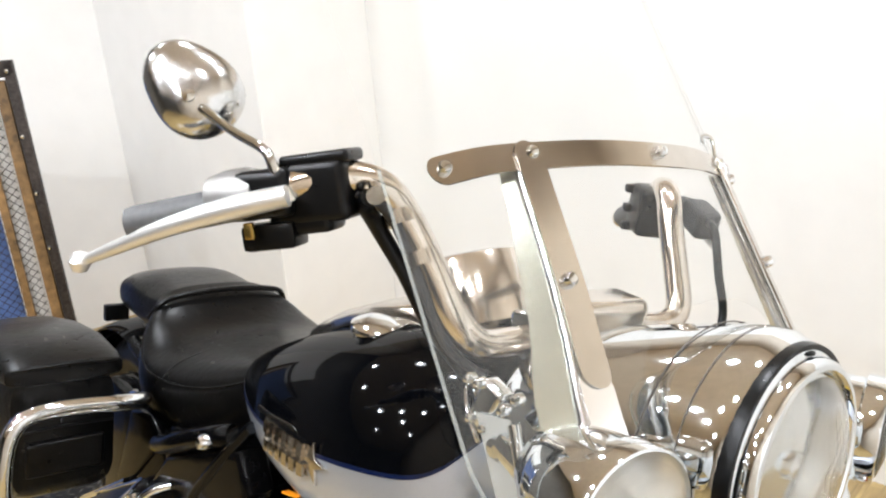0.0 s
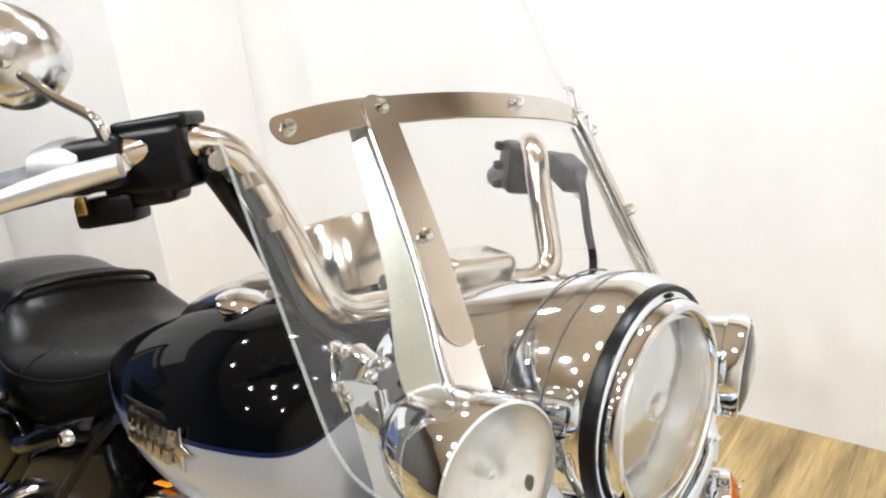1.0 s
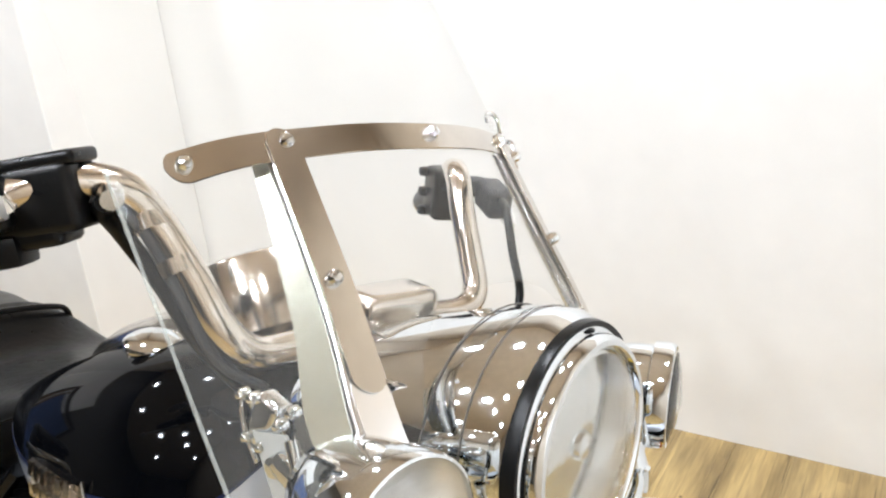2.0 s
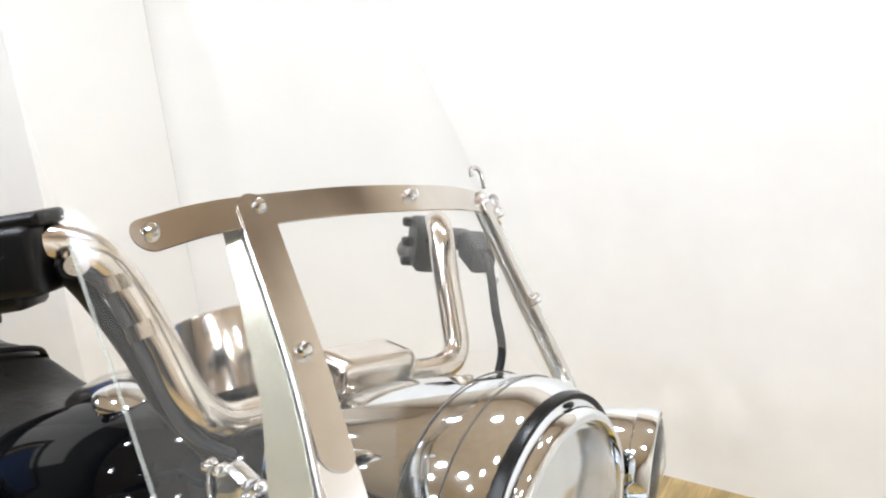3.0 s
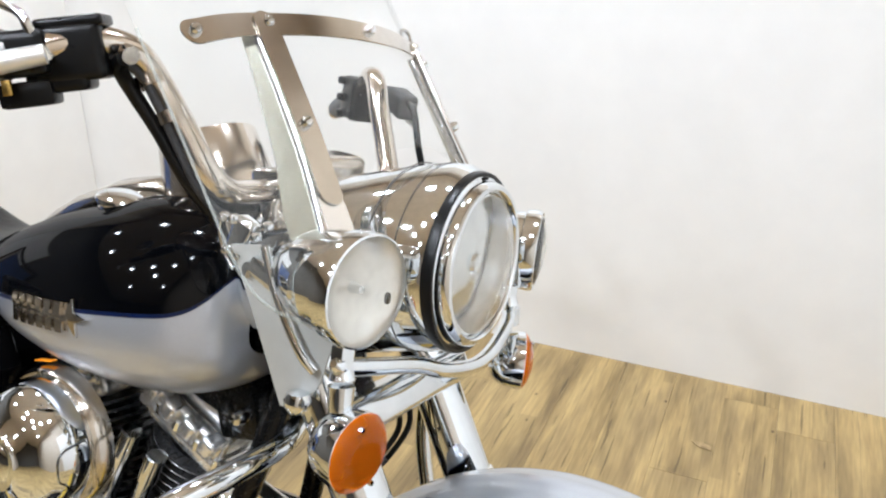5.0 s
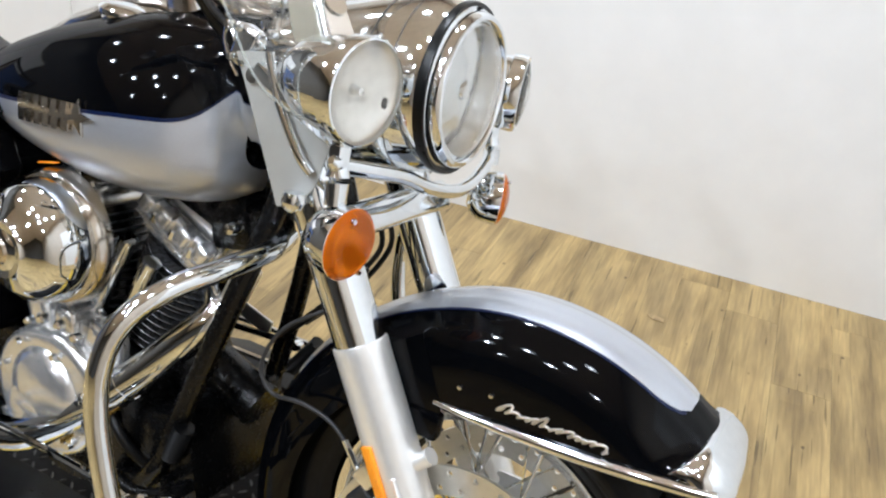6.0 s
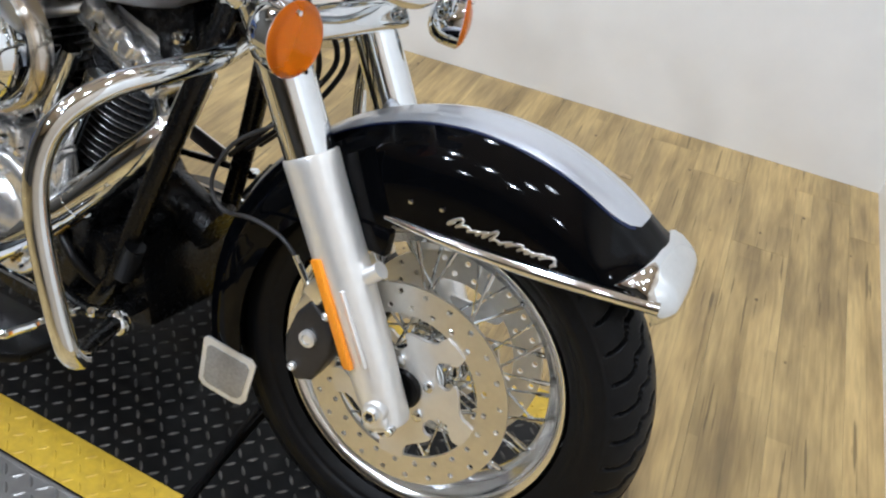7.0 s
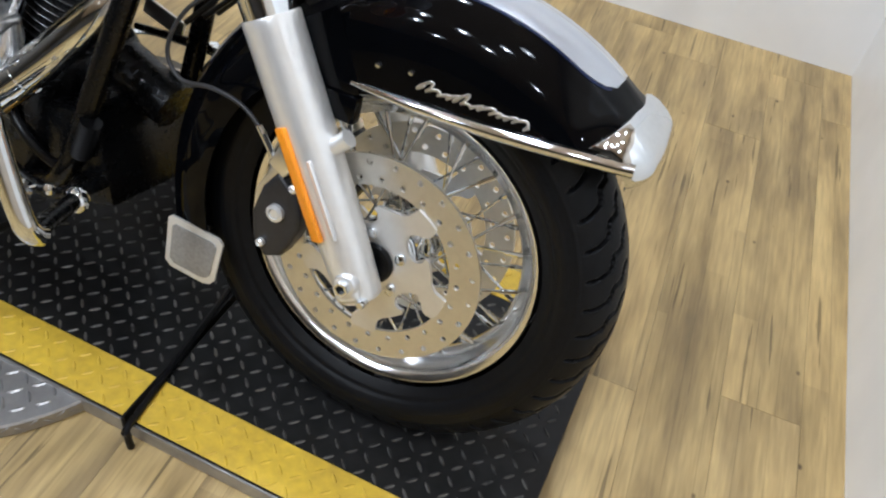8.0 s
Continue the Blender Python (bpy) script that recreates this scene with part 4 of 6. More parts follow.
def windshield():
    cols = []
    for k in range(49):
        y = -0.278 + 0.556 * k / 48
        a = abs(y)
        low = float(np.interp(a, [0, 0.05, 0.09, 0.12, 0.145, 0.17, 0.20, 0.24, 0.262, 0.273, 0.278], [0.738, 0.734, 0.722, 0.695, 0.63, 0.583, 0.570, 0.573, 0.583, 0.60, 0.625]))
        top = float(np.interp(a, [0, 0.10, 0.17, 0.22, 0.26, 0.273, 0.278], [1.235, 1.23, 1.215, 1.185, 1.12, 1.07, 1.03]))
        cols.append([ws(y, low + (top - low) * j / 24) for j in range(25)])
    sheet_ob = part("windshield", sheet(cols, 0.0035), CLEAR, BIKE, "tall clear windshield with chrome straps", angle=60)
    # rounded rolled edge of the sheet
    edge = [ws(y, z) for y, z in [(-0.278, 0.83), (-0.278, 0.75), (-0.278, 0.64), (-0.276, 0.612), (-0.268, 0.592), (-0.25, 0.577), (-0.22, 0.570)]]
    for s in (-1, 1):
        part("sheet_edge", tube([(p[0], -s * p[1], p[2]) for p in edge], 0.0016, 8, 6), EDGE, sheet_ob, "polished clear plastic edge")

    def strap(path, half, lift, thick):
        """A flat strap that lies on the sheet; path of (y, z), half its width."""
        Q = np.array([p[:2] for p in spline([(*p, 0) for p in path], 10)])
        run = np.concatenate(([0.0], np.cumsum(np.linalg.norm(np.diff(Q, axis=0), axis=1))))
        L = run[-1]
        ends = [half * (1 - math.cos(math.pi / 2 * k / 8)) for k in range(9)]
        rows = []
        for s in ends + [half + (L - 2 * half) * k / 60 for k in range(1, 60)] + [L - e for e in ends[::-1]]:
            at = lambda v: np.array((np.interp(v, run, Q[:, 0]), np.interp(v, run, Q[:, 1])))
            t = at(min(L, s + 0.004)) - at(max(0.0, s - 0.004))
            t = t / np.linalg.norm(t)
            nrm = np.array((-t[1], t[0]))
            e = min(s, L - s)
            h = half * math.sqrt(max(0.0004, 1 - (1 - e / half) ** 2)) if e < half else half
            rows.append([ws(*(at(s) + nrm * h * k / 2), lift) for k in (-2, -1, 0, 1, 2)])
        return sheet(rows, thick)
    cross = part("cross_strap", strap([(-0.243, 0.829), (-0.20, 0.843), (-0.155, 0.8515), (-0.08, 0.8595), (0, 0.8615), (0.08, 0.8595), (0.155, 0.8515), (0.20, 0.843), (0.243, 0.829)], 0.0107, 0.004, 0.0025), STEEL, sheet_ob, "polished stainless cross strap")
    for y, z in ((-0.231, 0.834), (-0.155, 0.853), (0, 0.863), (0.155, 0.853), (0.231, 0.834)):
        part("acorn_screw", lathe([(0.0, 0.008), (0.004, 0.0075), (0.0062, 0.005), (0.0068, 0.001), (0.0068, -0.002), (0, -0.002)], 16, axis_pose(ws(y, z, 0.0045), (1, 2.7 * y, 0.7))), CHROME, cross)
    for s in (-1, 1):
        v = part("upright_strap", strap([(s * 0.158, 0.862), (s * 0.160, 0.82), (s * 0.163, 0.75), (s * 0.167, 0.71), (s * 0.170, 0.676)], 0.0120, 0.0075, 0.0025), STEEL, sheet_ob, "polished stainless upright strap")
        part("acorn_screw", lathe([(0.0, 0.008), (0.004, 0.0075), (0.0062, 0.005), (0.0068, 0.001), (0.0068, -0.002), (0, -0.002)], 16, axis_pose(ws(s * 0.165, 0.752, 0.009), (1, 2.7 * s * 0.165, 0.7))), CHROME, v)
        # dock plate behind the sheet: narrow at the strap, widening downward, with a rolled bright inner edge
        rows = []
        for k in range(19):
            z = 0.845 - 0.215 * k / 18
            yi = float(np.interp(z, [0.63, 0.67, 0.71, 0.75, 0.80, 0.845], [0.190, 0.185, 0.177, 0.172, 0.169, 0.167]))
            w = float(np.interp(z, [0.63, 0.66, 0.69, 0.72, 0.76, 0.80, 0.845], [0.024, 0.026, 0.0235, 0.0205, 0.0185, 0.015, 0.012]))
            p = ws(s * yi, z, -0.006)
            rows.append([(p[0] - w * j / 5, p[1] + s * w * j / 5, p[2]) for j in range(6)])
        dock = part("dock_plate", sheet(rows, 0.0025), DOCK, sheet_ob, "polished dock plate")
        part("rolled_edge", tube([(r[0][0] + 0.002, r[0][1], r[0][2]) for r in rows[::3]] + [(-0.236, s * 0.193, 0.622), (-0.238, s * 0.193, 0.60)], 0.0062, 14, 4), SATIN, dock, "rolled chrome plate edge")
        # strap end in a brighter metal, standing for the wall it reflects
        foot = part("strap_foot", strap([(s * 0.169, 0.690), (s * 0.172, 0.66), (s * 0.174, 0.625)], 0.0135, 0.004, 0.0025), SATIN, sheet_ob, "lower strap end, brightened for its wall reflection")
        # wire latch loop and dock clamp
        loop = [(-0.362, s * 0.170, 0.590), (-0.377, s * 0.166, 0.607), (-0.390, s * 0.164, 0.626), (-0.395, s * 0.163, 0.636), (-0.401, s * 0.163, 0.638), (-0.405, s * 0.163, 0.630), (-0.401, s * 0.165, 0.616), (-0.390, s * 0.168, 0.600), (-0.372, s * 0.172, 0.583)]
        part("latch_wire", tube(loop, 0.0023, 8, 6), CHROME, sheet_ob, "chrome wire latch")
        part("dock_clamp", join(lathe([(0.0, -0.016), (0.009, -0.015), (0.012, -0.006), (0.012, 0.012), (0.0, 0.013)], 24, at_y(-0.345, s * 0.165, 0.590)), box(0.07, 0.018, 0.022, pose(-0.31, s * 0.176, 0.585, 0, 25, 0), 0.006)), CHROME, sheet_ob, "chrome dock clamp")
        part("deflector_stay", tube([(-0.325, s * 0.178, 0.62), (-0.30, s * 0.182, 0.57), (-0.262, s * 0.186, 0.52), (-0.245, s * 0.18, 0.50)], 0.006, 10, 6), CHROME, sheet_ob)
        part("latch_block", box(0.030, 0.022, 0.050, pose(-0.372, s * 0.160, 0.618, 0, 20, 0), 0.007, 3), CHROME, sheet_ob, "chrome latch block")
        for x, z in ((-0.392, 0.640), (-0.378, 0.640), (-0.366, 0.600), (-0.384, 0.604), (-0.345, 0.625), (-0.330, 0.640)):
            part("latch_screw", lathe([(0.0, -0.006), (0.003, -0.0055), (0.0055, -0.002), (0.006, 0.006), (0.0, 0.006)], 14, at_y(x, s * 0.171, z) if s > 0 else at_y(x, s * 0.173, z)), CHROME, sheet_ob)
    # small chrome hook on the far side rail
    part("hook", tube([ws(0.262, 0.835, 0.004), ws(0.268, 0.845, 0.010), ws(0.276, 0.849, 0.006), ws(0.278, 0.843, -0.002)], 0.0028, 10, 6), CHROME, sheet_ob, "small chrome hook")
    part("hook", tube([ws(0.252, 0.862, 0.002), ws(0.253, 0.876, 0.006), ws(0.251, 0.884, 0.004), ws(0.248, 0.886, -0.003), ws(0.249, 0.878, -0.006)], 0.0028, 10, 6), CHROME, sheet_ob, "small chrome hook")


EDGE = clear_mat("clear_edge", (0.85, 0.88, 0.86), 0.2, 0.1)
windshield()


# ---- handlebar and controls ----
def handlebar():
    right = [(-0.425, -0.03, 0.658), (-0.424, -0.09, 0.657), (-0.423, -0.135, 0.662), (-0.432, -0.163, 0.688), (-0.455, -0.178, 0.733), (-0.478, -0.197, 0.780), (-0.488, -0.222, 0.808), (-0.505, -0.260, 0.814), (-0.53, -0.297, 0.801), (-0.575, -0.337, 0.775), (-0.645, -0.391, 0.748)]
    left = [(-0.425, 0.03, 0.658), (-0.420, 0.11, 0.655), (-0.409, 0.168, 0.655), (-0.408, 0.195, 0.672), (-0.423, 0.204, 0.712), (-0.444, 0.210, 0.765), (-0.462, 0.222, 0.802), (-0.490, 0.250, 0.812), (-0.53, 0.297, 0.801), (-0.575, 0.337, 0.775), (-0.660, 0.403, 0.742)]
    bar = part("handlebar", tube(left[::-1] + right, 0.0157, 18, 6), BARCHROME, BIKE, "wide pulled-back chrome handlebar")
    for s in (-1, 1):
        def pt(x, y, z):
            return (x, s * y, z)
        part("grip", tube([pt(-0.572, 0.334, 0.777), pt(-0.592, 0.350, 0.769), pt(-0.646, 0.392, 0.7475), pt(-0.650, 0.395, 0.746)], [0.0165, 0.0172, 0.0172, 0.0155], 20, 4), GRIP, bar, "dark grey rubber grip")
        part("grip_collar", tube([pt(-0.560, 0.321, 0.786), pt(-0.580, 0.335, 0.778)], 0.0195, 18, 1), CHROME if s < 0 else PLASTIC, bar)
        part("riser", tube([(-0.425, s * 0.045, 0.62), (-0.425, s * 0.045, 0.668)], 0.020, 18, 1), CHROME, bar)
    part("clamp", box(0.05, 0.13, 0.03, pose(-0.425, 0, 0.672, 0, -10, 0), 0.008, 3), CHROME, bar)
    # right side: brake master cylinder, switch block, lever, cable
    d = Vector((-0.12, -0.085, -0.035)).normalized()
    up = Vector((0.02, 0.0, 1.0))
    side = d.cross(up).normalized()
    up = side.cross(d).normalized()

    def local(o):
        m = Matrix(((*d, 0), (*side, 0), (*up, 0), (0, 0, 0, 1))).transposed()
        m.translation = o
        return m
    mc = part("master_cylinder", join(box(0.072, 0.052, 0.058, local((-0.522, -0.270, 0.798)), 0.009, 3), box(0.062, 0.044, 0.03, local((-0.528, -0.276, 0.772)), 0.008, 3)), PLASTIC, bar, "black brake fluid reservoir")
    part("reservoir_lid", box(0.068, 0.048, 0.012, local((-0.522, -0.270, 0.829)), 0.005, 3), PLASTIC, mc, "black ribbed lid")
    sw = part("switch_block", join(box(0.055, 0.052, 0.046, local((-0.548, -0.305, 0.792)), 0.010, 3), box(0.055, 0.035, 0.026, local((-0.545, -0.300, 0.752)), 0.006)), PLASTIC, bar, "black switch housing")
    part("switch_button", box(0.010, 0.006, 0.016, local((-0.540, -0.330, 0.757)), 0.002), GOLD, sw)
    part("throttle_housing", lathe([(0.015, -0.030), (0.021, -0.026), (0.025, -0.008), (0.026, 0.012), (0.023, 0.022), (0.016, 0.024)], 28, axis_pose((-0.570, -0.327, 0.786), -d)), ZINC, bar, "grey cast throttle housing")
    part("brake_lever", tube([(-0.508, -0.312, 0.795), (-0.545, -0.345, 0.778), (-0.60, -0.380, 0.752), (-0.650, -0.404, 0.726), (-0.688, -0.420, 0.706), (-0.702, -0.425, 0.699)], [0.010, 0.0115, 0.0095, 0.0075, 0.0055, 0.0042], 14, 6), CAST, bar, "polished brake lever with ball end")
    part("lever_ball", lathe([(0.0, -0.0115), (0.007, -0.0095), (0.0115, 0), (0.007, 0.0095), (0.0, 0.0115)], 20, Matrix.Translation((-0.705, -0.426, 0.698))), CAST, bar)
    part("banjo", tube([(-0.470, -0.246, 0.806), (-0.459, -0.250, 0.803)], 0.0095, 14, 1), STEEL, bar)
    part("brake_hose", tube([(-0.468, -0.250, 0.800), (-0.487, -0.240, 0.790), (-0.492, -0.220, 0.768), (-0.473, -0.196, 0.724), (-0.452, -0.178, 0.680), (-0.440, -0.152, 0.645), (-0.43, -0.12, 0.61)], [0.009, 0.009, 0.0085, 0.008, 0.008, 0.008, 0.008], 12, 6), PLASTIC, bar, "black brake hose")
    part("switch_cable", tube([(-0.492, -0.250, 0.800), (-0.478, -0.222, 0.785), (-0.466, -0.204, 0.752), (-0.446, -0.187, 0.702), (-0.430, -0.165, 0.655), (-0.425, -0.12, 0.625)], 0.0048, 10, 6), GREYRUB, bar, "grey switch cable along the bar")
    for p, q in (((-0.482, -0.205, 0.785), (-0.476, -0.203, 0.773)), ((-0.463, -0.190, 0.748), (-0.457, -0.188, 0.736))):
        part("cable_clip", tube([p, q], 0.0170, 16, 1), BARCHROME, bar)
    # left side: switch block, clutch bracket and lever
    lw = part("switch_block", join(box(0.058, 0.05, 0.070, pose(-0.555, 0.322, 0.772, 0, 8, -35), 0.010, 3), box(0.016, 0.026, 0.013, pose(-0.581, 0.313, 0.80, 0, 8, -35), 0.005), box(0.016, 0.026, 0.013, pose(-0.581, 0.313, 0.772, 0, 8, -35), 0.005), box(0.016, 0.026, 0.013, pose(-0.581, 0.313, 0.745, 0, 8, -35), 0.005)), PLASTIC, bar, "black switch housing with buttons")
    part("clutch_bracket", join(box(0.060, 0.034, 0.040, pose(-0.462, 0.305, 0.775, 0, 14, -35), 0.009, 3), box(0.030, 0.030, 0.026, pose(-0.500, 0.318, 0.786, 0, 8, -35), 0.008, 3)), GREYRUB, bar, "dark clutch lever bracket")
    part("clutch_lever", tube([(-0.428, 0.300, 0.741), (-0.445, 0.315, 0.750), (-0.47, 0.335, 0.760), (-0.50, 0.36, 0.766)], [0.006, 0.010, 0.011, 0.010], 12, 6), ALU, bar, "polished clutch lever")
    part("clutch_cable", tube([(-0.436, 0.285, 0.775), (-0.410, 0.258, 0.765), (-0.392, 0.250, 0.717), (-0.376, 0.248, 0.665), (-0.37, 0.22, 0.61)], 0.0055, 10, 6), PLASTIC, bar)
    # mirror on its stem
    st = part("mirror_stem", tube([(-0.517, -0.303, 0.788), (-0.528, -0.315, 0.815), (-0.540, -0.320, 0.832), (-0.59, -0.328, 0.845), (-0.655, -0.335, 0.866)], [0.008, 0.006, 0.0048, 0.0045, 0.006], 12, 6), CHROME, BIKE, "curved chrome mirror stem")
    outline = []
    for k in range(48):
        a = 2 * math.pi * k / 48
        r = 0.0458 * (1 + 0.11 * math.cos(2 * a - radians(276)) + 0.06 * math.cos(a - radians(320)) + 0.035 * math.cos(3 * a - radians(60)))
        outline.append((r * 1.10 * math.cos(a), r * 1.07 * math.sin(a)))
    view = Vector((0.72, -0.62, 0.30)).normalized()
    M = axis_pose((-0.675, -0.335, 0.884), view)
    prof = [(0.97, -0.022), (1.0, -0.016), (1.0, -0.006), (0.95, 0.004), (0.82, 0.013), (0.6, 0.020), (0.3, 0.0235), (0.001, 0.0245)]
    rings = [[M @ Vector((x * q, y * q, h)) for x, y in outline] for q, h in prof]
    part("mirror_shell", loft(rings, True, False), SHELL, st, "chrome teardrop mirror back")
    part("mirror_glass", loft([[M @ Vector((x * q, y * q, -0.020)) for x, y in outline] for q in (0.97, 0.5, 0.001)], True, False), GLASSMIR, st, "mirror glass")
    part("stem_boss", lathe([(0.0, 0.010), (0.007, 0.008), (0.010, 0), (0.010, -0.01), (0, -0.01)], 18, axis_pose((-0.655, -0.342, 0.872), view)), CHROME, st)


GLASSMIR = mat("mirror_glass", (0.85, 0.86, 0.86), 0.03, 1.0, vary=0.01, rough_vary=0.01)
handlebar()


# ---- tank ----
TX = [-0.415, -0.425, -0.442, -0.472, -0.515, -0.57, -0.65, -0.75, -0.85, -0.93, -0.99]
TT = [0.540, 0.572, 0.596, 0.616, 0.627, 0.628, 0.612, 0.582, 0.542, 0.503, 0.468]
TB = [0.440, 0.408, 0.392, 0.379, 0.372, 0.368, 0.370, 0.382, 0.402, 0.424, 0.438]
TW = [0.085, 0.120, 0.148, 0.178, 0.200, 0.211, 0.211, 0.197, 0.167, 0.130, 0.085]


TANK = spline(list(zip(TX, TT, TB)), 8)
TANKW = spline([(x, w, 0) for x, w in zip(TX, TW)], 8)
TANKX = [-p[0] for p in TANK]


def tank_point(x, a):
    """A point of the right tank half; a runs from the top (90) to the bottom (-90)."""
    zt, zb, w = (float(np.interp(-x, TANKX, [p[i] for p in q])) for q, i in ((TANK, 1), (TANK, 2), (TANKW, 1)))
    zc = zb + (zt - zb) * 0.40
    s, c = math.sin(radians(a)), max(0.0, math.cos(radians(a)))
    z = zc + ((zt - zc) * s ** 0.92 if s > 0 else -(zc - zb) * (-s) ** 0.80)
    return (x, -(0.015 + (w - 0.015) * c ** 0.72), z)


STRIPE = spline([(-0.415, 0.590, 0), (-0.425, 0.560, 0), (-0.436, 0.533, 0), (-0.448, 0.517, 0), (-0.466, 0.508, 0), (-0.5, 0.504, 0), (-0.53, 0.501, 0), (-0.58, 0.494, 0), (-0.64, 0.485, 0), (-0.72, 0.474, 0), (-0.8, 0.464, 0), (-0.9, 0.457, 0), (-0.99, 0.453, 0)], 6)


def stripe_angle(x):
    """The angle at which the two colours meet."""
    target = float(np.interp(-x, [-p[0] for p in STRIPE], [p[1] for p in STRIPE]))
    lo, hi = -80.0, 88.0
    for _ in range(30):
        mid = (lo + hi) / 2
        if tank_point(x, mid)[2] < target:
            lo = mid
        else:
            hi = mid
    return (lo + hi) / 2


def fuel_tank():
    xs = [TX[0] + (TX[-1] - TX[0]) * (k / 72) ** 1.7 for k in range(73)]
    up = [[tank_point(x, stripe_angle(x) + (90 - stripe_angle(x)) * j / 14) for j in range(15)] for x in xs]
    lo = [[tank_point(x, stripe_angle(x) - (stripe_angle(x) + 90) * j / 14) for j in range(15)] for x in xs]
    for bm, m, name, label in ((loft(up, False, False), BLACK, "tank_upper", "gloss black upper tank half"), (loft(lo, False, False), SILVER, "tank_lower", "metallic silver lower tank half")):
        a, b = both(name, bm, m, BIKE, label)
        if name == "tank_upper":
            tops = (a, b)
    for s in (-1, 1):
        # flat painted line along the seam of the two colours
        band = []
        for x in xs[1:]:
            a = stripe_angle(x)
            step = (Vector(tank_point(x, a + 0.5)) - Vector(tank_point(x, a - 0.5))).length
            w = min(6.0, 0.0025 / max(0.0004, step))
            row = []
            for k in (-1.0, -0.5, 0.0, 0.5, 1.0):
                p = tank_point(x, max(-88.0, min(88.0, a + k * w)))
                row.append((p[0] + 0.0004, -s * (p[1] - 0.0007), p[2]))
            band.append(row)
        part("pinstripe", sheet(band, 0.0004), BLUE, tops[0 if s < 0 else 1], "dark blue pinstripe")
        # filler cap
        c = Matrix.Translation((-0.655, s * 0.088, 0.594)) @ Matrix.Diagonal((0.82, 0.82, 0.9, 1)) @ Matrix.Rotation(radians(6), 4, "Y") @ Matrix.Rotation(radians(-s * 3), 4, "X")
        cap = part("fuel_cap", lathe([(0.036, 0.0), (0.037, 0.006), (0.034, 0.008), (0.034, 0.012), (0.0415, 0.013), (0.0425, 0.018), (0.0415, 0.022), (0.034, 0.0265), (0.018, 0.0295), (0.0, 0.030)], 48, c), CHROME, tops[0 if s < 0 else 1], "round chrome fuel cap")
    # winged badge as a plain shape: two rows of raised blocks on a thin banner that follows the tank
    def skin(x, z, off):
        lo, hi = -80.0, 88.0
        for _ in range(24):
            mid = (lo + hi) / 2
            if tank_point(x, mid)[2] < z:
                lo = mid
            else:
                hi = mid
        return (x, tank_point(x, lo)[1] - off, z)
    def slab(x0, x1, z0, z1, slope, off, thick, n=8):
        return sheet([[skin(x0 + (x1 - x0) * i / n, z0 + (z1 - z0) * j / 3 + slope * (x0 + (x1 - x0) * i / n + 0.72), off) for j in range(4)] for i in range(n + 1)], thick)
    badge = part("tank_badge", slab(-0.715, -0.592, 0.452, 0.488, 0.10, 0.001, -0.0025, 14), STEEL, BIKE, "chrome winged badge")
    for k in range(6):
        part("raised_bar", slab(-0.708 + 0.019 * k, -0.696 + 0.019 * k, 0.473, 0.489, 0.10, 0.0045, -0.004, 2), STEEL, badge)
        part("raised_bar", slab(-0.704 + 0.019 * k, -0.691 + 0.019 * k, 0.451, 0.466, 0.10, 0.0045, -0.004, 2), STEEL, badge)
    star = []
    for k in range(10):
        t, r = radians(8 + 36 * k), 0.026 if k % 2 == 0 else 0.010
        star.append((-0.588 + r * 1.15 * math.cos(t), 0.484 + r * math.sin(t)))
    part("raised_star", plate(star, 0.005, Matrix.Translation((0, -0.2115, 0)) @ Matrix.Rotation(radians(90), 4, "X"), 0.0012), STEEL, badge)
    # console between the tank halves with its round gauge pod
    rows = [ring_x(x, hw, zt, zt - 0.05, 2.6, 28) for x, hw, zt in ((-0.53, 0.030, 0.625), (-0.56, 0.045, 0.640), (-0.63, 0.058, 0.645), (-0.72, 0.062, 0.625), (-0.82, 0.050, 0.585), (-0.90, 0.030, 0.545), (-0.95, 0.012, 0.515))]
    con = part("console", loft(rows), STEEL, BIKE, "chrome tank console")
    part("gauge_pod", lathe([(0.080, 0.0), (0.078, 0.02), (0.069, 0.080), (0.066, 0.086), (0.060, 0.088), (0.054, 0.087), (0.03, 0.089), (0.0, 0.090)], 40, Matrix.Translation((-0.575, 0.018, 0.622)) @ Matrix.Rotation(radians(-24), 4, "Y")), BARCHROME, con, "chrome tapered gauge pod")
    # chrome box on top of the nacelle behind the sheet
    part("meter_box", box(0.056, 0.100, 0.036, pose(-0.388, 0.010, 0.691, 0, 4, -6), 0.015, 5), BARCHROME, BIKE, "rounded chrome accessory box")


fuel_tank()


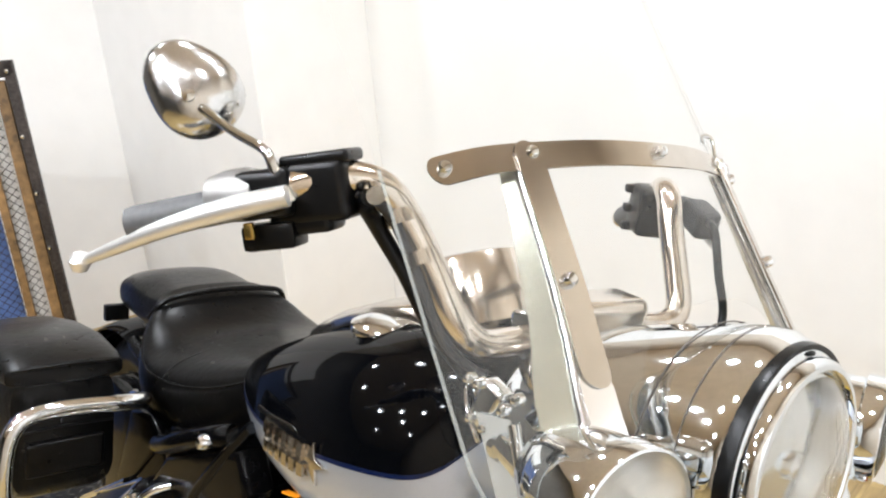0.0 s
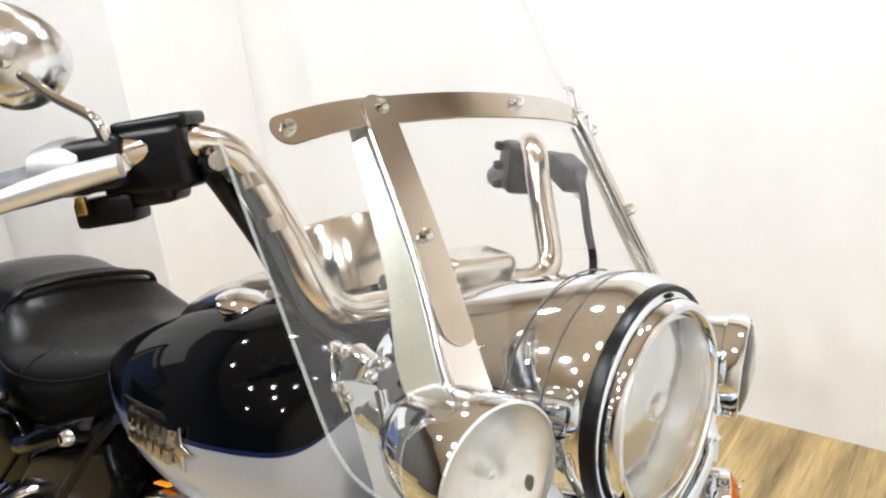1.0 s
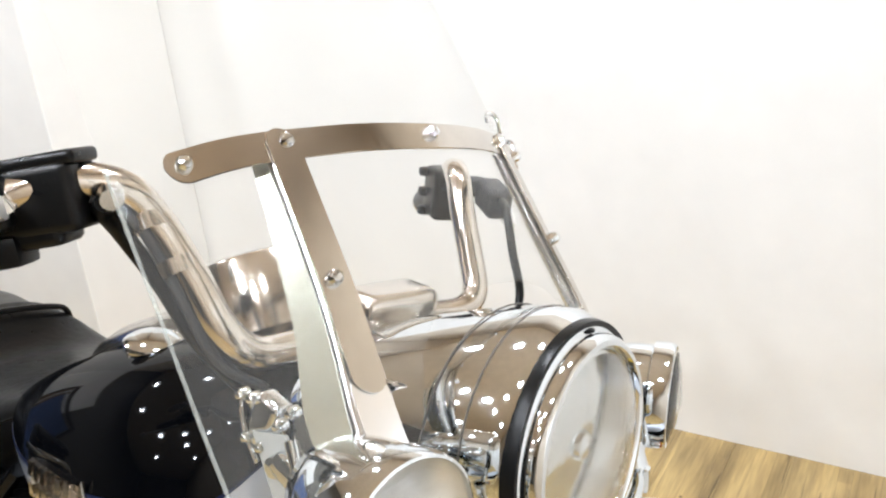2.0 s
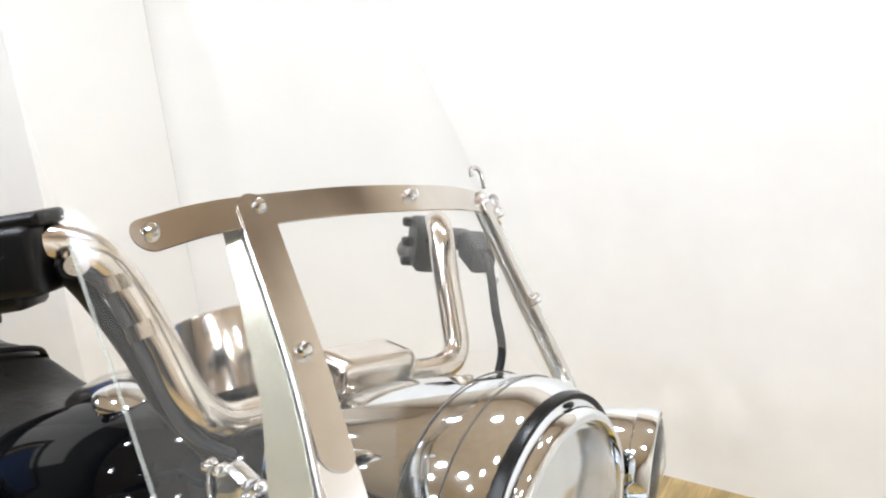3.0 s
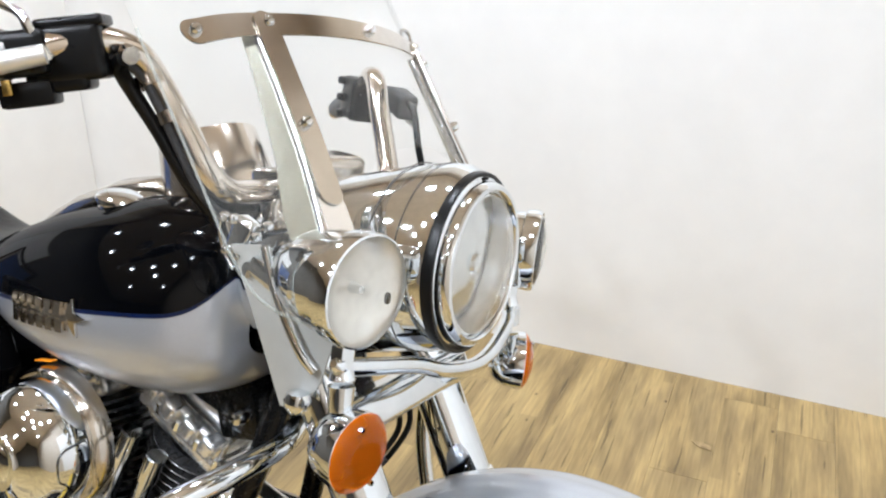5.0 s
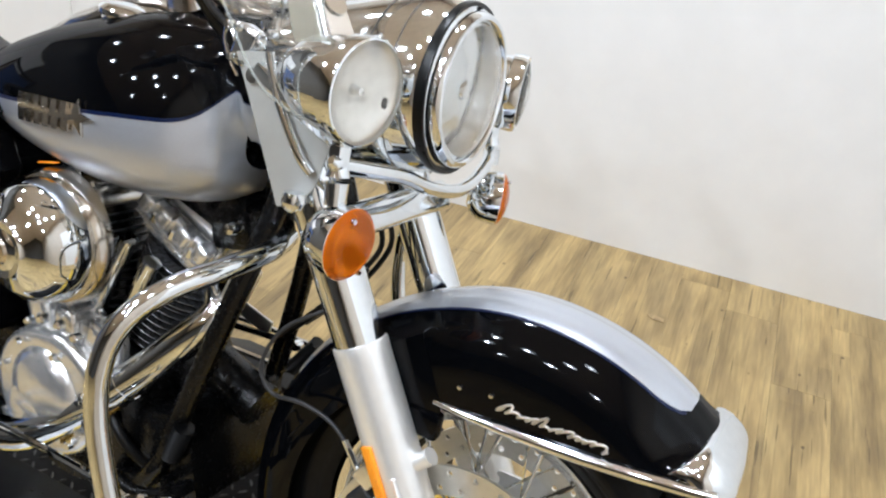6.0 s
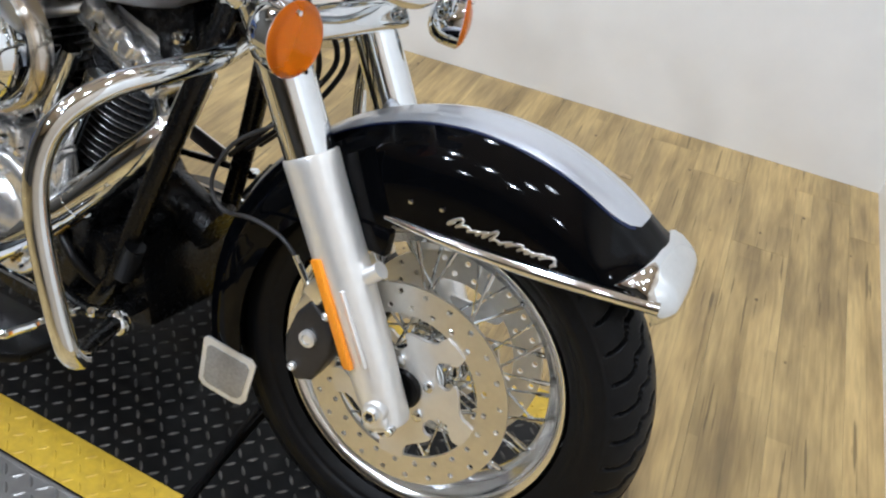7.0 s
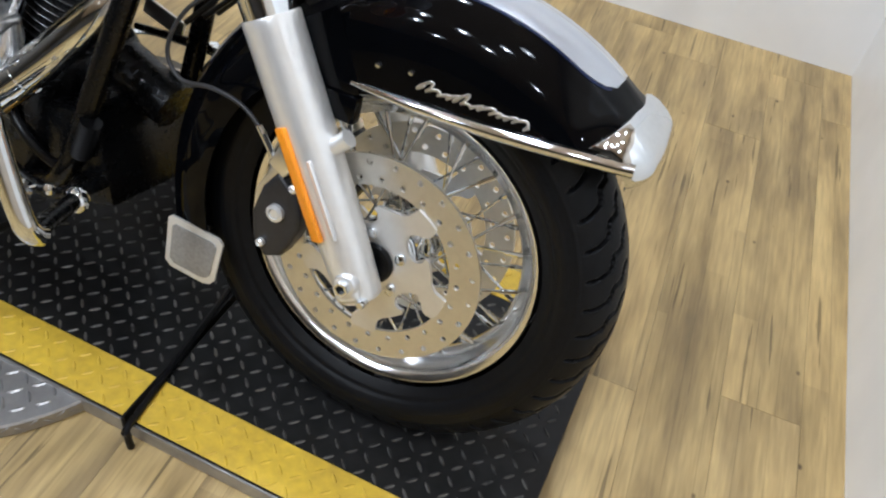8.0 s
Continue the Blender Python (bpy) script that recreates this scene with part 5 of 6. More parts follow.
# ---- seat and bags ----
def seat():
    secs = [(-0.79, 0.030, 0.535, 0.51), (-0.84, 0.070, 0.525, 0.475), (-0.90, 0.110, 0.503, 0.385), (-0.97, 0.150, 0.478, 0.322), (-1.05, 0.182, 0.458, 0.295), (-1.13, 0.198, 0.447, 0.296), (-1.20, 0.195, 0.446, 0.305), (-1.26, 0.176, 0.464, 0.330), (-1.30, 0.150, 0.489, 0.36), (-1.34, 0.122, 0.500, 0.40)]
    rings = [ring_x(x, hw, zt, zb, 2.9, 40) for x, hw, zt, zb in [tuple(p) for p in spline(secs, 4)]]
    base = secs
    s = part("rider_seat", loft(rings), LEATHER, BIKE, "black leather rider seat with stitched seam", angle=70)
    secs = [(-1.28, 0.095, 0.472, 0.43), (-1.32, 0.115, 0.492, 0.41), (-1.40, 0.122, 0.494, 0.39), (-1.50, 0.122, 0.494, 0.39), (-1.58, 0.11, 0.478, 0.39), (-1.62, 0.09, 0.460, 0.40)]
    rings = [ring_x(x, hw, zt, zb, 2.8, 36) for x, hw, zt, zb in [tuple(p) for p in spline(secs, 4)]]
    part("pillion_seat", loft(rings), LEATHER, BIKE, "black leather passenger seat", angle=70)
    # stitched seam low on the side, with a short upright seam above it
    def flank(p, f):
        x, hw, zt, zb = p
        return (x, -hw * (1 - abs(f) ** 2.9) ** (1 / 2.9) - 0.0004, (zt + zb) / 2 + f * (zt - zb) / 2)
    skin = [tuple(p) for p in spline(base, 4)]
    part("seat_seam", tube([flank(p, 0.42) for p in skin[9:30]], 0.0019, 6, 1), LEATHER, s)
    part("side_seam", tube([flank(skin[19], 0.42 + 0.06 * k) for k in range(9)], 0.0017, 6, 1), LEATHER, s)
    part("grab_strap", tube([(-1.315, -0.140, 0.450), (-1.298, -0.12, 0.483), (-1.292, -0.08, 0.495), (-1.290, 0.0, 0.500), (-1.292, 0.08, 0.495), (-1.298, 0.12, 0.483), (-1.315, 0.140, 0.450)], 0.0055, 8, 6), LEATHER, s)


seat()


def saddlebag(s):
    Y = s * 0.346
    secs = [(-1.088, 0.060, 0.440, 0.272), (-1.095, 0.074, 0.442, 0.256), (-1.12, 0.079, 0.44, 0.24), (-1.30, 0.081, 0.43, 0.20), (-1.45, 0.076, 0.41, 0.19), (-1.47, 0.06, 0.40, 0.20)]
    rings = [[(x, y + Y, z) for x, y, z in ring_x(x, hw, zt, zb, 6.0, 40)] for x, hw, zt, zb in secs]
    b = part("saddlebag", loft(rings), LEATHER, BIKE, "black leather saddlebag with a stitched lid")
    secs = [(-1.080, 0.074, 0.460, 0.436), (-1.084, 0.083, 0.466, 0.434), (-1.11, 0.086, 0.472, 0.43), (-1.20, 0.088, 0.476, 0.42), (-1.32, 0.088, 0.462, 0.405), (-1.46, 0.083, 0.432, 0.385), (-1.485, 0.066, 0.415, 0.39)]
    rings = [[(x, y + Y, z) for x, y, z in ring_x(x, hw, zt, zb, 4.0, 44)] for x, hw, zt, zb in secs]
    part("bag_lid", loft(rings), LEATHER, b, "padded black leather lid")
    part("lid_piping", tube([(-1.079, Y - 0.076, 0.462), (-1.078, Y, 0.464), (-1.079, Y + 0.076, 0.462)], 0.0025, 8, 6), LEATHER, b)
    part("front_pocket", box(0.012, 0.112, 0.055, pose(-1.087, Y, 0.316, 0, 4, 0), 0.005, 3), LEATHER, b, "stitched leather front panel")
    part("pocket_seam", tube([(-1.085, Y - 0.07, 0.362), (-1.083, Y, 0.366), (-1.085, Y + 0.07, 0.362)], 0.002, 6, 4), LEATHER, b)


for side in (-1,):
    saddlebag(side)
    part("bag_guard", tube([(-1.13, side * 0.225, 0.375), (-1.07, side * 0.235, 0.393), (-1.04, side * 0.268, 0.404), (-1.038, side * 0.33, 0.411), (-1.036, side * 0.385, 0.412), (-1.034, side * 0.420, 0.401), (-1.033, side * 0.437, 0.365), (-1.033, side * 0.442, 0.29), (-1.035, side * 0.435, 0.17), (-1.04, side * 0.40, 0.12), (-1.04, side * 0.30, 0.10)], 0.0125, 16, 6), CHROME, BIKE, "chrome saddlebag guard rail")
part("side_cover", box(0.28, 0.40, 0.30, pose(-0.96, 0, 0.20), 0.05, 4), GLOSSBLACK, BIKE, "gloss black side cover")
# added block darkens the gap between saddlebag and side cover
part("bag_gap_block", box(0.34, 0.07, 0.40, pose(-1.22, -0.165, 0.125), 0.025, 3), GLOSSBLACK, BIKE, "added black block that darkens the gap beside the saddlebag")
SIDE = Matrix.Translation((0, -0.160, 0)) @ Matrix.Rotation(radians(90), 4, "X")
part("side_panel", plate([(-1.05, 0.300), (-0.96, 0.345), (-0.86, 0.388), (-0.79, 0.412), (-0.76, 0.36), (-0.84, 0.20), (-1.10, 0.15), (-1.15, 0.19)], 0.045, SIDE, 0.014, 4), GLOSSBLACK, BIKE, "gloss black side panel")
part("bag_bracket", plate([(-1.215, 0.322), (-1.13, 0.338), (-1.067, 0.312), (-1.20, 0.19), (-1.31, 0.12), (-1.262, 0.217)], 0.040, Matrix.Translation((0, -0.005, 0)) @ SIDE, 0.010, 3), GLOSSBLACK, BIKE, "gloss black saddlebag bracket")
part("side_rail", tube([(-1.075, -0.205, 0.308), (-1.04, -0.208, 0.322), (-0.966, -0.212, 0.359), (-0.87, -0.205, 0.402), (-0.84, -0.19, 0.412)], 0.0165, 16, 6), GLOSSBLACK, BIKE, "gloss black side rail")
part("rail_end", lathe([(0.0, -0.010), (0.008, -0.009), (0.011, -0.003), (0.011, 0.010), (0.0, 0.010)], 16, at_y(-0.862, -0.222, 0.400)), CHROME, BIKE)
part("seat_strut", tube([(-0.775, -0.195, 0.450), (-0.85, -0.200, 0.372), (-0.94, -0.200, 0.278)], [0.009, 0.011, 0.012], 12, 6), GLOSSBLACK, BIKE, "gloss black seat strut")
board = part("passenger_footboard", box(0.26, 0.085, 0.016, pose(-1.215, -0.255, 0.140, 0, -29, 0) @ pose(0, 0, 0, 32, 0, 0), 0.006, 3), PLASTIC, BIKE, "folded passenger footboard with a chrome rim")
for dy in (-0.046, 0.046):
    part("board_rim", box(0.27, 0.010, 0.022, pose(-1.215, -0.255, 0.140, 0, -29, 0) @ pose(0, 0, 0, 32, 0, 0) @ pose(0, dy, 0), 0.004, 2), CHROME, board)
part("board_rim", box(0.012, 0.096, 0.022, pose(-1.215, -0.255, 0.140, 0, -29, 0) @ pose(0, 0, 0, 32, 0, 0) @ pose(0.134, 0, 0), 0.004, 2), CHROME, board)
part("board_hinge", join(box(0.05, 0.02, 0.03, pose(-1.075, -0.245, 0.215, 0, -30, 0), 0.006, 2), tube([(-1.06, -0.245, 0.222), (-1.045, -0.225, 0.245), (-1.03, -0.20, 0.255)], 0.007, 10, 5)), CHROME, board, "chrome footboard hinge")
part("bag_strut", tube([(-1.48, -0.210, 0.024), (-1.36, -0.214, 0.094), (-1.27, -0.214, 0.147), (-1.22, -0.208, 0.178)], 0.0085, 12, 6), CHROME, BIKE, "chrome saddlebag strut")
for side in (-1, 1):
    part("frame_rail", tube([(-0.42, side * 0.05, 0.46), (-0.70, side * 0.07, 0.36), (-0.90, side * 0.10, 0.30), (-1.10, side * 0.12, 0.30), (-1.45, side * 0.12, 0.36)], 0.016, 12, 6), ENGINE, BIKE)
    part("down_tube", tube([(-0.375, side * 0.035, 0.44), (-0.400, side * 0.07, 0.30), (-0.455, side * 0.105, 0.08), (-0.50, side * 0.115, -0.06), (-0.58, side * 0.12, -0.11), (-0.95, side * 0.12, -0.12)], 0.017, 14, 6), ENGINE, BIKE, "black frame down tube")
# two added black blocks keep the space below the tank dark
part("tank_gap_block", box(0.34, 0.10, 0.085, pose(-0.60, 0, 0.385, 0, 4, 0), 0.012, 2), ENGINE, BIKE, "added black block that darkens the space under the tank")
part("neck_gap_block", box(0.075, 0.11, 0.085, pose(-0.455, -0.005, 0.352, 0, -14, 0), 0.012, 2), ENGINE, BIKE, "added black block that darkens the space behind the frame neck")
part("horn_bolt", lathe([(0.0, -0.012), (0.008, -0.011), (0.011, -0.004), (0.011, 0.012), (0.0, 0.012)], 16, at_y(-0.435, -0.068, 0.352)), CHROME, BIKE)
part("steering_head", tube([(-0.330, 0, 0.40), (-0.415, 0, 0.60)], 0.048, 20, 1), ENGINE, BIKE)
part("neck_gusset", box(0.10, 0.05, 0.12, pose(-0.43, 0, 0.43, 0, -20, 0), 0.01), ENGINE, BIKE)


# ---- engine ----
def cylinder_unit(lean):
    d = Vector((math.sin(radians(lean)), 0, math.cos(radians(lean))))
    o = Vector((-0.665, 0, 0.0))
    M = axis_pose(o, d)
    q = Matrix(((d.z, 0, d.x, o.x), (0, 1, 0, 0), (-d.x, 0, d.z, o.z), (0, 0, 0, 1)))
    b = part("engine_cylinder", lathe([(0.055, 0.08), (0.058, 0.10), (0.058, 0.30), (0.05, 0.31)], 32, q), ENGINE, BIKE, "black finned engine cylinder")
    for k in range(13):
        h = 0.115 + 0.0135 * k
        w = 0.150 if k < 8 else 0.165
        part("cooling_fin", lathe([(0.05, -0.0012), (w / 2, -0.0012), (w / 2 + 0.001, 0.0), (w / 2, 0.0012), (0.05, 0.0012)], 40, q @ Matrix.Translation((0, 0, h)) @ Matrix.Diagonal((1, 0.98, 1, 1))), FIN, b)
    r = part("rocker_cover", join(box(0.15, 0.135, 0.03, q @ Matrix.Translation((0, 0, 0.305)), 0.012, 3), box(0.125, 0.105, 0.055, q @ Matrix.Translation((0, 0, 0.345)), 0.018, 3)), POLISH, b, "chrome rocker box")
    part("rocker_side", box(0.155, 0.022, 0.034, q @ Matrix.Translation((0, -0.070, 0.345)), 0.009, 3), POLISH, b, "chrome rocker box side")
    part("rocker_lip", box(0.165, 0.026, 0.010, q @ Matrix.Translation((0, -0.068, 0.322)), 0.003, 2), POLISH, b)
    for x in (-0.062, -0.022, 0.020, 0.060):
        part("rocker_lobe", box(0.026, 0.030, 0.030, q @ Matrix.Translation((x, -0.078, 0.350)) @ Matrix.Rotation(radians(12), 4, "Y"), 0.007, 3), POLISH, b)
        part("bolt", lathe([(0.0, 0.014), (0.006, 0.014), (0.0065, 0.0), (0, 0)], 8, q @ Matrix.Translation((x + 0.018, -0.078, 0.326))), CHROME, b)
    for x in (-0.028, 0.028):
        pts = [tuple(q @ Vector((x - (0.03 if lean > 0 else -0.03), -0.098, h))) for h in (0.06, 0.09, 0.091, 0.24, 0.241, 0.285)]
        part("pushrod_tube", tube(pts, [0.016, 0.016, 0.0115, 0.0115, 0.015, 0.015], 14, 1, smooth=False), CHROME, b, "chrome pushrod tube")
    return b


cylinder_unit(22.5)
cylinder_unit(-22.5)


def engine_cases():
    case = part("crankcase", join(lathe([(0.0, -0.13), (0.13, -0.128), (0.145, -0.11), (0.15, 0), (0.145, 0.11), (0.13, 0.128), (0.0, 0.13)], 40, at_y(-0.69, 0, -0.03)), box(0.34, 0.22, 0.16, pose(-0.90, 0, -0.02), 0.03, 3)), ENGINE, BIKE, "black engine crankcase")
    out = [(-0.60, 0.085), (-0.575, 0.03), (-0.60, -0.05), (-0.655, -0.095), (-0.735, -0.10), (-0.80, -0.06), (-0.82, 0.01), (-0.79, 0.075), (-0.73, 0.11), (-0.655, 0.115)]
    part("cam_cover", plate([tuple(p[:2]) for p in spline([(x, z, 0) for x, z in out], 4, True)], 0.05, Matrix.Translation((0, -0.120, 0)) @ Matrix.Rotation(radians(90), 4, "X"), 0.022, 5), POLISH, case, "polished chrome cam cover")
    part("cover_dome", lathe([(0.0, -0.022), (0.03, -0.021), (0.055, -0.015), (0.075, -0.004), (0.080, 0.006), (0.0, 0.006)], 40, at_y(-0.695, -0.170, 0.010)), POLISH, case)
    for x, tilt in ((-0.615, 22), (-0.685, -4), (-0.745, -22)):
        part("tappet_cover", box(0.046, 0.05, 0.055, pose(x, -0.125, 0.125, 0, tilt, 0), 0.012, 3), POLISH, case, "chrome tappet cover")
    part("timer_cover", lathe([(0.0, -0.012), (0.03, -0.011), (0.047, -0.005), (0.052, 0.004), (0.05, 0.012), (0, 0.012)], 36, at_y(-0.715, -0.182, -0.03)), POLISH, case, "round chrome timer cover")
    for x in (-0.61, -0.65, -0.70, -0.74):
        part("tappet_block", lathe([(0.024, -0.03), (0.026, 0.0), (0.022, 0.03), (0.012, 0.035)], 20, Matrix.Translation((x, -0.115, 0.105))), POLISH, case)
    for a in range(7):
        t = radians(20 + a * 50)
        part("bolt", lathe([(0.0, -0.006), (0.005, -0.006), (0.0055, 0.002), (0, 0.002)], 10, at_y(-0.70 + 0.10 * math.cos(t), -0.176, 0.005 + 0.088 * math.sin(t))), CHROME, case)
    ac = part("air_cleaner", lathe([(0.0, -0.062), (0.024, -0.061), (0.030, -0.056), (0.040, -0.057), (0.044, -0.051), (0.062, -0.044), (0.078, -0.030), (0.087, -0.010), (0.090, 0.008), (0.089, 0.022), (0.0, 0.022)], 64, at_y(-0.655, -0.215, 0.290)), CHROME, BIKE, "round chrome air cleaner cover")
    part("backing_plate", lathe([(0.0, 0.02), (0.094, 0.02), (0.100, 0.028), (0.101, 0.045), (0.08, 0.060), (0, 0.064)], 48, at_y(-0.655, -0.215, 0.290)), STEEL, ac, "dull metal backing plate")
    part("warning_label", box(0.036, 0.010, 0.0016, pose(-0.682, -0.182, 0.3935, 0, -13, 0), 0.0006), REFLECT, ac, "small orange warning sticker")
    part("emblem_disc", lathe([(0.0, -0.066), (0.018, -0.065), (0.022, -0.060), (0.0, -0.06)], 30, at_y(-0.655, -0.215, 0.290)), STEEL, ac)
    ex = part("exhaust_pipe", tube([(-0.475, -0.045, 0.235), (-0.452, -0.065, 0.212), (-0.480, -0.09, 0.168), (-0.565, -0.13, 0.066), (-0.665, -0.165, -0.03), (-0.78, -0.19, -0.09), (-1.10, -0.22, -0.13), (-1.60, -0.24, -0.13)], [0.024, 0.026, 0.027, 0.028, 0.030, 0.033, 0.044, 0.046], 22, 6), CHROME, BIKE, "chrome exhaust pipe with heat shield")
    part("heat_shield_edge", tube([(-0.457, -0.085, 0.178), (-0.550, -0.135, 0.048), (-0.645, -0.172, -0.055)], 0.006, 8, 6), GOLD, ex)
    part("exhaust_clamp", tube([(-0.561, -0.128, 0.070), (-0.577, -0.135, 0.052)], 0.0295, 20, 1), CHROME, ex)
    part("horn_cover", box(0.03, 0.035, 0.085, pose(-0.425, -0.055, 0.258, 0, 22, 0), 0.008, 3), ALU, BIKE, "small chrome cover")
    # regulator, enlarged to hide the deck and keep the space behind dark
    part("regulator", box(0.12, 0.22, 0.15, pose(-0.49, 0.0, -0.04, 0, -15, 0), 0.012), ENGINE, BIKE, "black finned regulator")
    part("oil_filter", tube([(-0.50, 0.0, 0.08), (-0.40, 0.0, 0.045)], 0.038, 24, 1), ENGINE, BIKE, "black oil filter")
    part("rubber_bellows", lathe([(0.010 if k % 2 else 0.016, 0.004 * k) for k in range(17)], 16, axis_pose((-0.465, -0.12, -0.02), (0.25, 0, 0.75))), PLASTIC, BIKE)


engine_cases()
part("gear_case", box(0.30, 0.24, 0.14, pose(-0.74, 0.0, -0.085, 0, 0, 0), 0.03, 3), ENGINE, BIKE, "black lower engine case")
part("oil_line", tube([(-0.60, -0.13, 0.02), (-0.55, -0.14, -0.02), (-0.52, -0.12, -0.06), (-0.50, -0.10, -0.07)], 0.008, 10, 6), PLASTIC, BIKE, "black oil line")
for x, y, z in ((-0.585, -0.165, 0.10), (-0.625, -0.170, 0.135), (-0.665, -0.168, 0.140), (-0.705, -0.166, 0.135), (-0.745, -0.160, 0.115), (-0.60, -0.172, 0.045), (-0.595, -0.168, 0.0), (-0.63, -0.172, -0.055)):
    part("case_bolt", lathe([(0.0, -0.009), (0.0045, -0.009), (0.0075, -0.006), (0.008, 0.004), (0.0, 0.004)], 12, at_y(x, y, z)), CHROME, BIKE)
part("shift_plate", box(0.085, 0.006, 0.030, pose(-0.55, 0.14, 0.105, 0, 14, 0), 0.003), ALU, BIKE, "pale metal bracket plate")
part("shift_rod", tube([(-0.60, 0.13, 0.075), (-0.44, 0.125, 0.098)], 0.006, 10, 1), ENGINE, BIKE, "black shift rod")
part("rod_end", lathe([(0.0, -0.010), (0.008, -0.009), (0.010, 0.0), (0.008, 0.009), (0.0, 0.010)], 16, at_y(-0.435, 0.122, 0.099)), CHROME, BIKE)
part("cable_boot", lathe([(0.009 if k % 2 else 0.014, 0.0045 * k) for k in range(19)], 16, axis_pose((-0.437, 0.12, 0.055), (0.05, 0, 0.072))), PLASTIC, BIKE, "ribbed black rubber boot")


# ---- guards, boards, pedals ----
for side in (-1, 1):
    bar = [(-0.345, 0.06, 0.368), (-0.325, 0.12, 0.366), (-0.330, 0.20, 0.358), (-0.350, 0.265, 0.342), (-0.372, 0.312, 0.305), (-0.382, 0.332, 0.250), (-0.378, 0.336, 0.18), (-0.352, 0.335, 0.08), (-0.336, 0.331, 0.025), (-0.334, 0.322, 0.004), (-0.337, 0.308, -0.008)]
    guard = part("engine_guard", tube([(x, side * y, z) for x, y, z in bar], 0.0145, 20, 8), CHROME, BIKE, "chrome tubular engine guard")
    foot = [(-0.335, 0.315, -0.002), (-0.350, 0.285, -0.006), (-0.378, 0.215, -0.016), (-0.44, 0.15, -0.05), (-0.48, 0.11, -0.075)]
    part("guard_foot", tube([(x, side * y, z) for x, y, z in foot], [0.0125, 0.0125, 0.0125, 0.010, 0.010], 16, 6), ENGINE, guard, "black lower mount of the guard")
    part("foot_cap", lathe([(0.0, 0.013), (0.006, 0.012), (0.012, 0.008), (0.015, 0.001), (0.0155, -0.006), (0.0135, -0.012), (0.0, -0.012)], 24, axis_pose((-0.372, side * 0.214, -0.014), (0.75, side * 0.2, 0.55)) @ Matrix.Diagonal((1, 1.25, 1, 1))), CHROME, guard, "bright chrome end cap")
    part("foot_stud", lathe([(0.0, 0.010), (0.005, 0.009), (0.0085, 0.004), (0.0085, -0.008), (0.0, -0.008)], 14, axis_pose((-0.415, side * 0.222, -0.014), (0.4, side * 0.6, 0.6))), CHROME, guard)
for side in (-1, 1):
    out = [(-0.46, 0.225), (-0.445, 0.25), (-0.45, 0.31), (-0.48, 0.335), (-0.72, 0.345), (-0.78, 0.32), (-0.79, 0.25), (-0.76, 0.225)]
    fb = part("footboard", plate([(x, side * y) for x, y in (out if side > 0 else out[::-1])], 0.016, pose(0, 0, -0.045, 0, -4, 0), 0.005), PLASTIC, BIKE, "black rubber footboard with chrome rim")
    part("board_rim", tube([(x, side * y * 1.01, -0.042 + (-x - 0.6) * -0.07 + 0.012) for x, y in out], 0.006, 8, 4, True), CHROME, fb)
part("brake_pedal", join(tube([(-0.58, -0.16, -0.06), (-0.50, -0.16, -0.08), (-0.44, -0.15, -0.06), (-0.415, -0.15, -0.04)], 0.010, 12, 6), box(0.03, 0.06, 0.02, pose(-0.41, -0.165, -0.035, 0, -30, 0), 0.006)), ENGINE, BIKE, "black brake pedal")
part("side_stand", tube([(-0.62, 0.13, -0.13), (-0.60, 0.22, -0.20), (-0.60, 0.27, -0.235)], 0.012, 12, 6), ENGINE, BIKE, "black side stand")


def rear_end():
    f = part("rear_fender", sheet([[(-1.61 + 0.35 * math.cos(radians(p)), 0.10 * math.sin(a), 0.0 + (0.35 * (1 - 0.06 * abs(math.sin(a)) ** 3)) * math.sin(radians(p))) for a in (radians(-90 + 15 * j) for j in range(13))] for p in range(20, 176, 6)], 0.004), BLACK, BIKE, "gloss black rear fender")
    hub = part("rear_wheel", lathe([(0.02, -0.07), (0.05, -0.06), (0.05, 0.06), (0.02, 0.07)], 32, at_y(-1.61, 0, 0)), CHROME, BIKE, "rear wheel")
    tyre(0.322, 0.066, 156, hub, -1.61, 0.0)
    part("rim", lathe([(0.225, -0.05), (0.20, -0.02), (0.19, 0.0), (0.20, 0.02), (0.225, 0.05)], 64, at_y(-1.61, 0, 0), False), CHROME, hub)
    part("spoke_plate", lathe([(0.04, -0.02), (0.2, -0.01), (0.2, 0.01), (0.04, 0.02)], 48, at_y(-1.61, 0, 0)), ENGINE, hub)
    part("luggage_plate", box(0.02, 0.05, 0.035, pose(-1.585, -0.115, 0.388), 0.004), PLASTIC, BIKE)


rear_end()


# the frame stands a little turned against the steered front end
FRONT = {"front_wheel", "front_fender", "fork_slider", "fork_cover", "brake_caliper", "brake_line", "hose_fitting", "banjo_block", "headlamp_nacelle", "passing_lamp", "turn_signal", "light_bar", "lower_triple_clamp", "fork_brace_panel", "windshield", "handlebar", "mirror_stem", "side_deflector", "meter_box", "control_cable", "deflector_knob"}
PIVOT = Vector((-0.36, 0, 0.50))
TURNED = Matrix.Translation(PIVOT) @ Matrix.Rotation(radians(-2.6), 4, FORKU) @ Matrix.Translation(-PIVOT)
for ob in list(BIKE.children):
    if ob.name.split(".")[0] not in FRONT:
        ob.matrix_basis = TURNED


# ---- the lift deck under the bike ----
DECK_M = pose(0, 0, 0, 0, 0, -3.5)


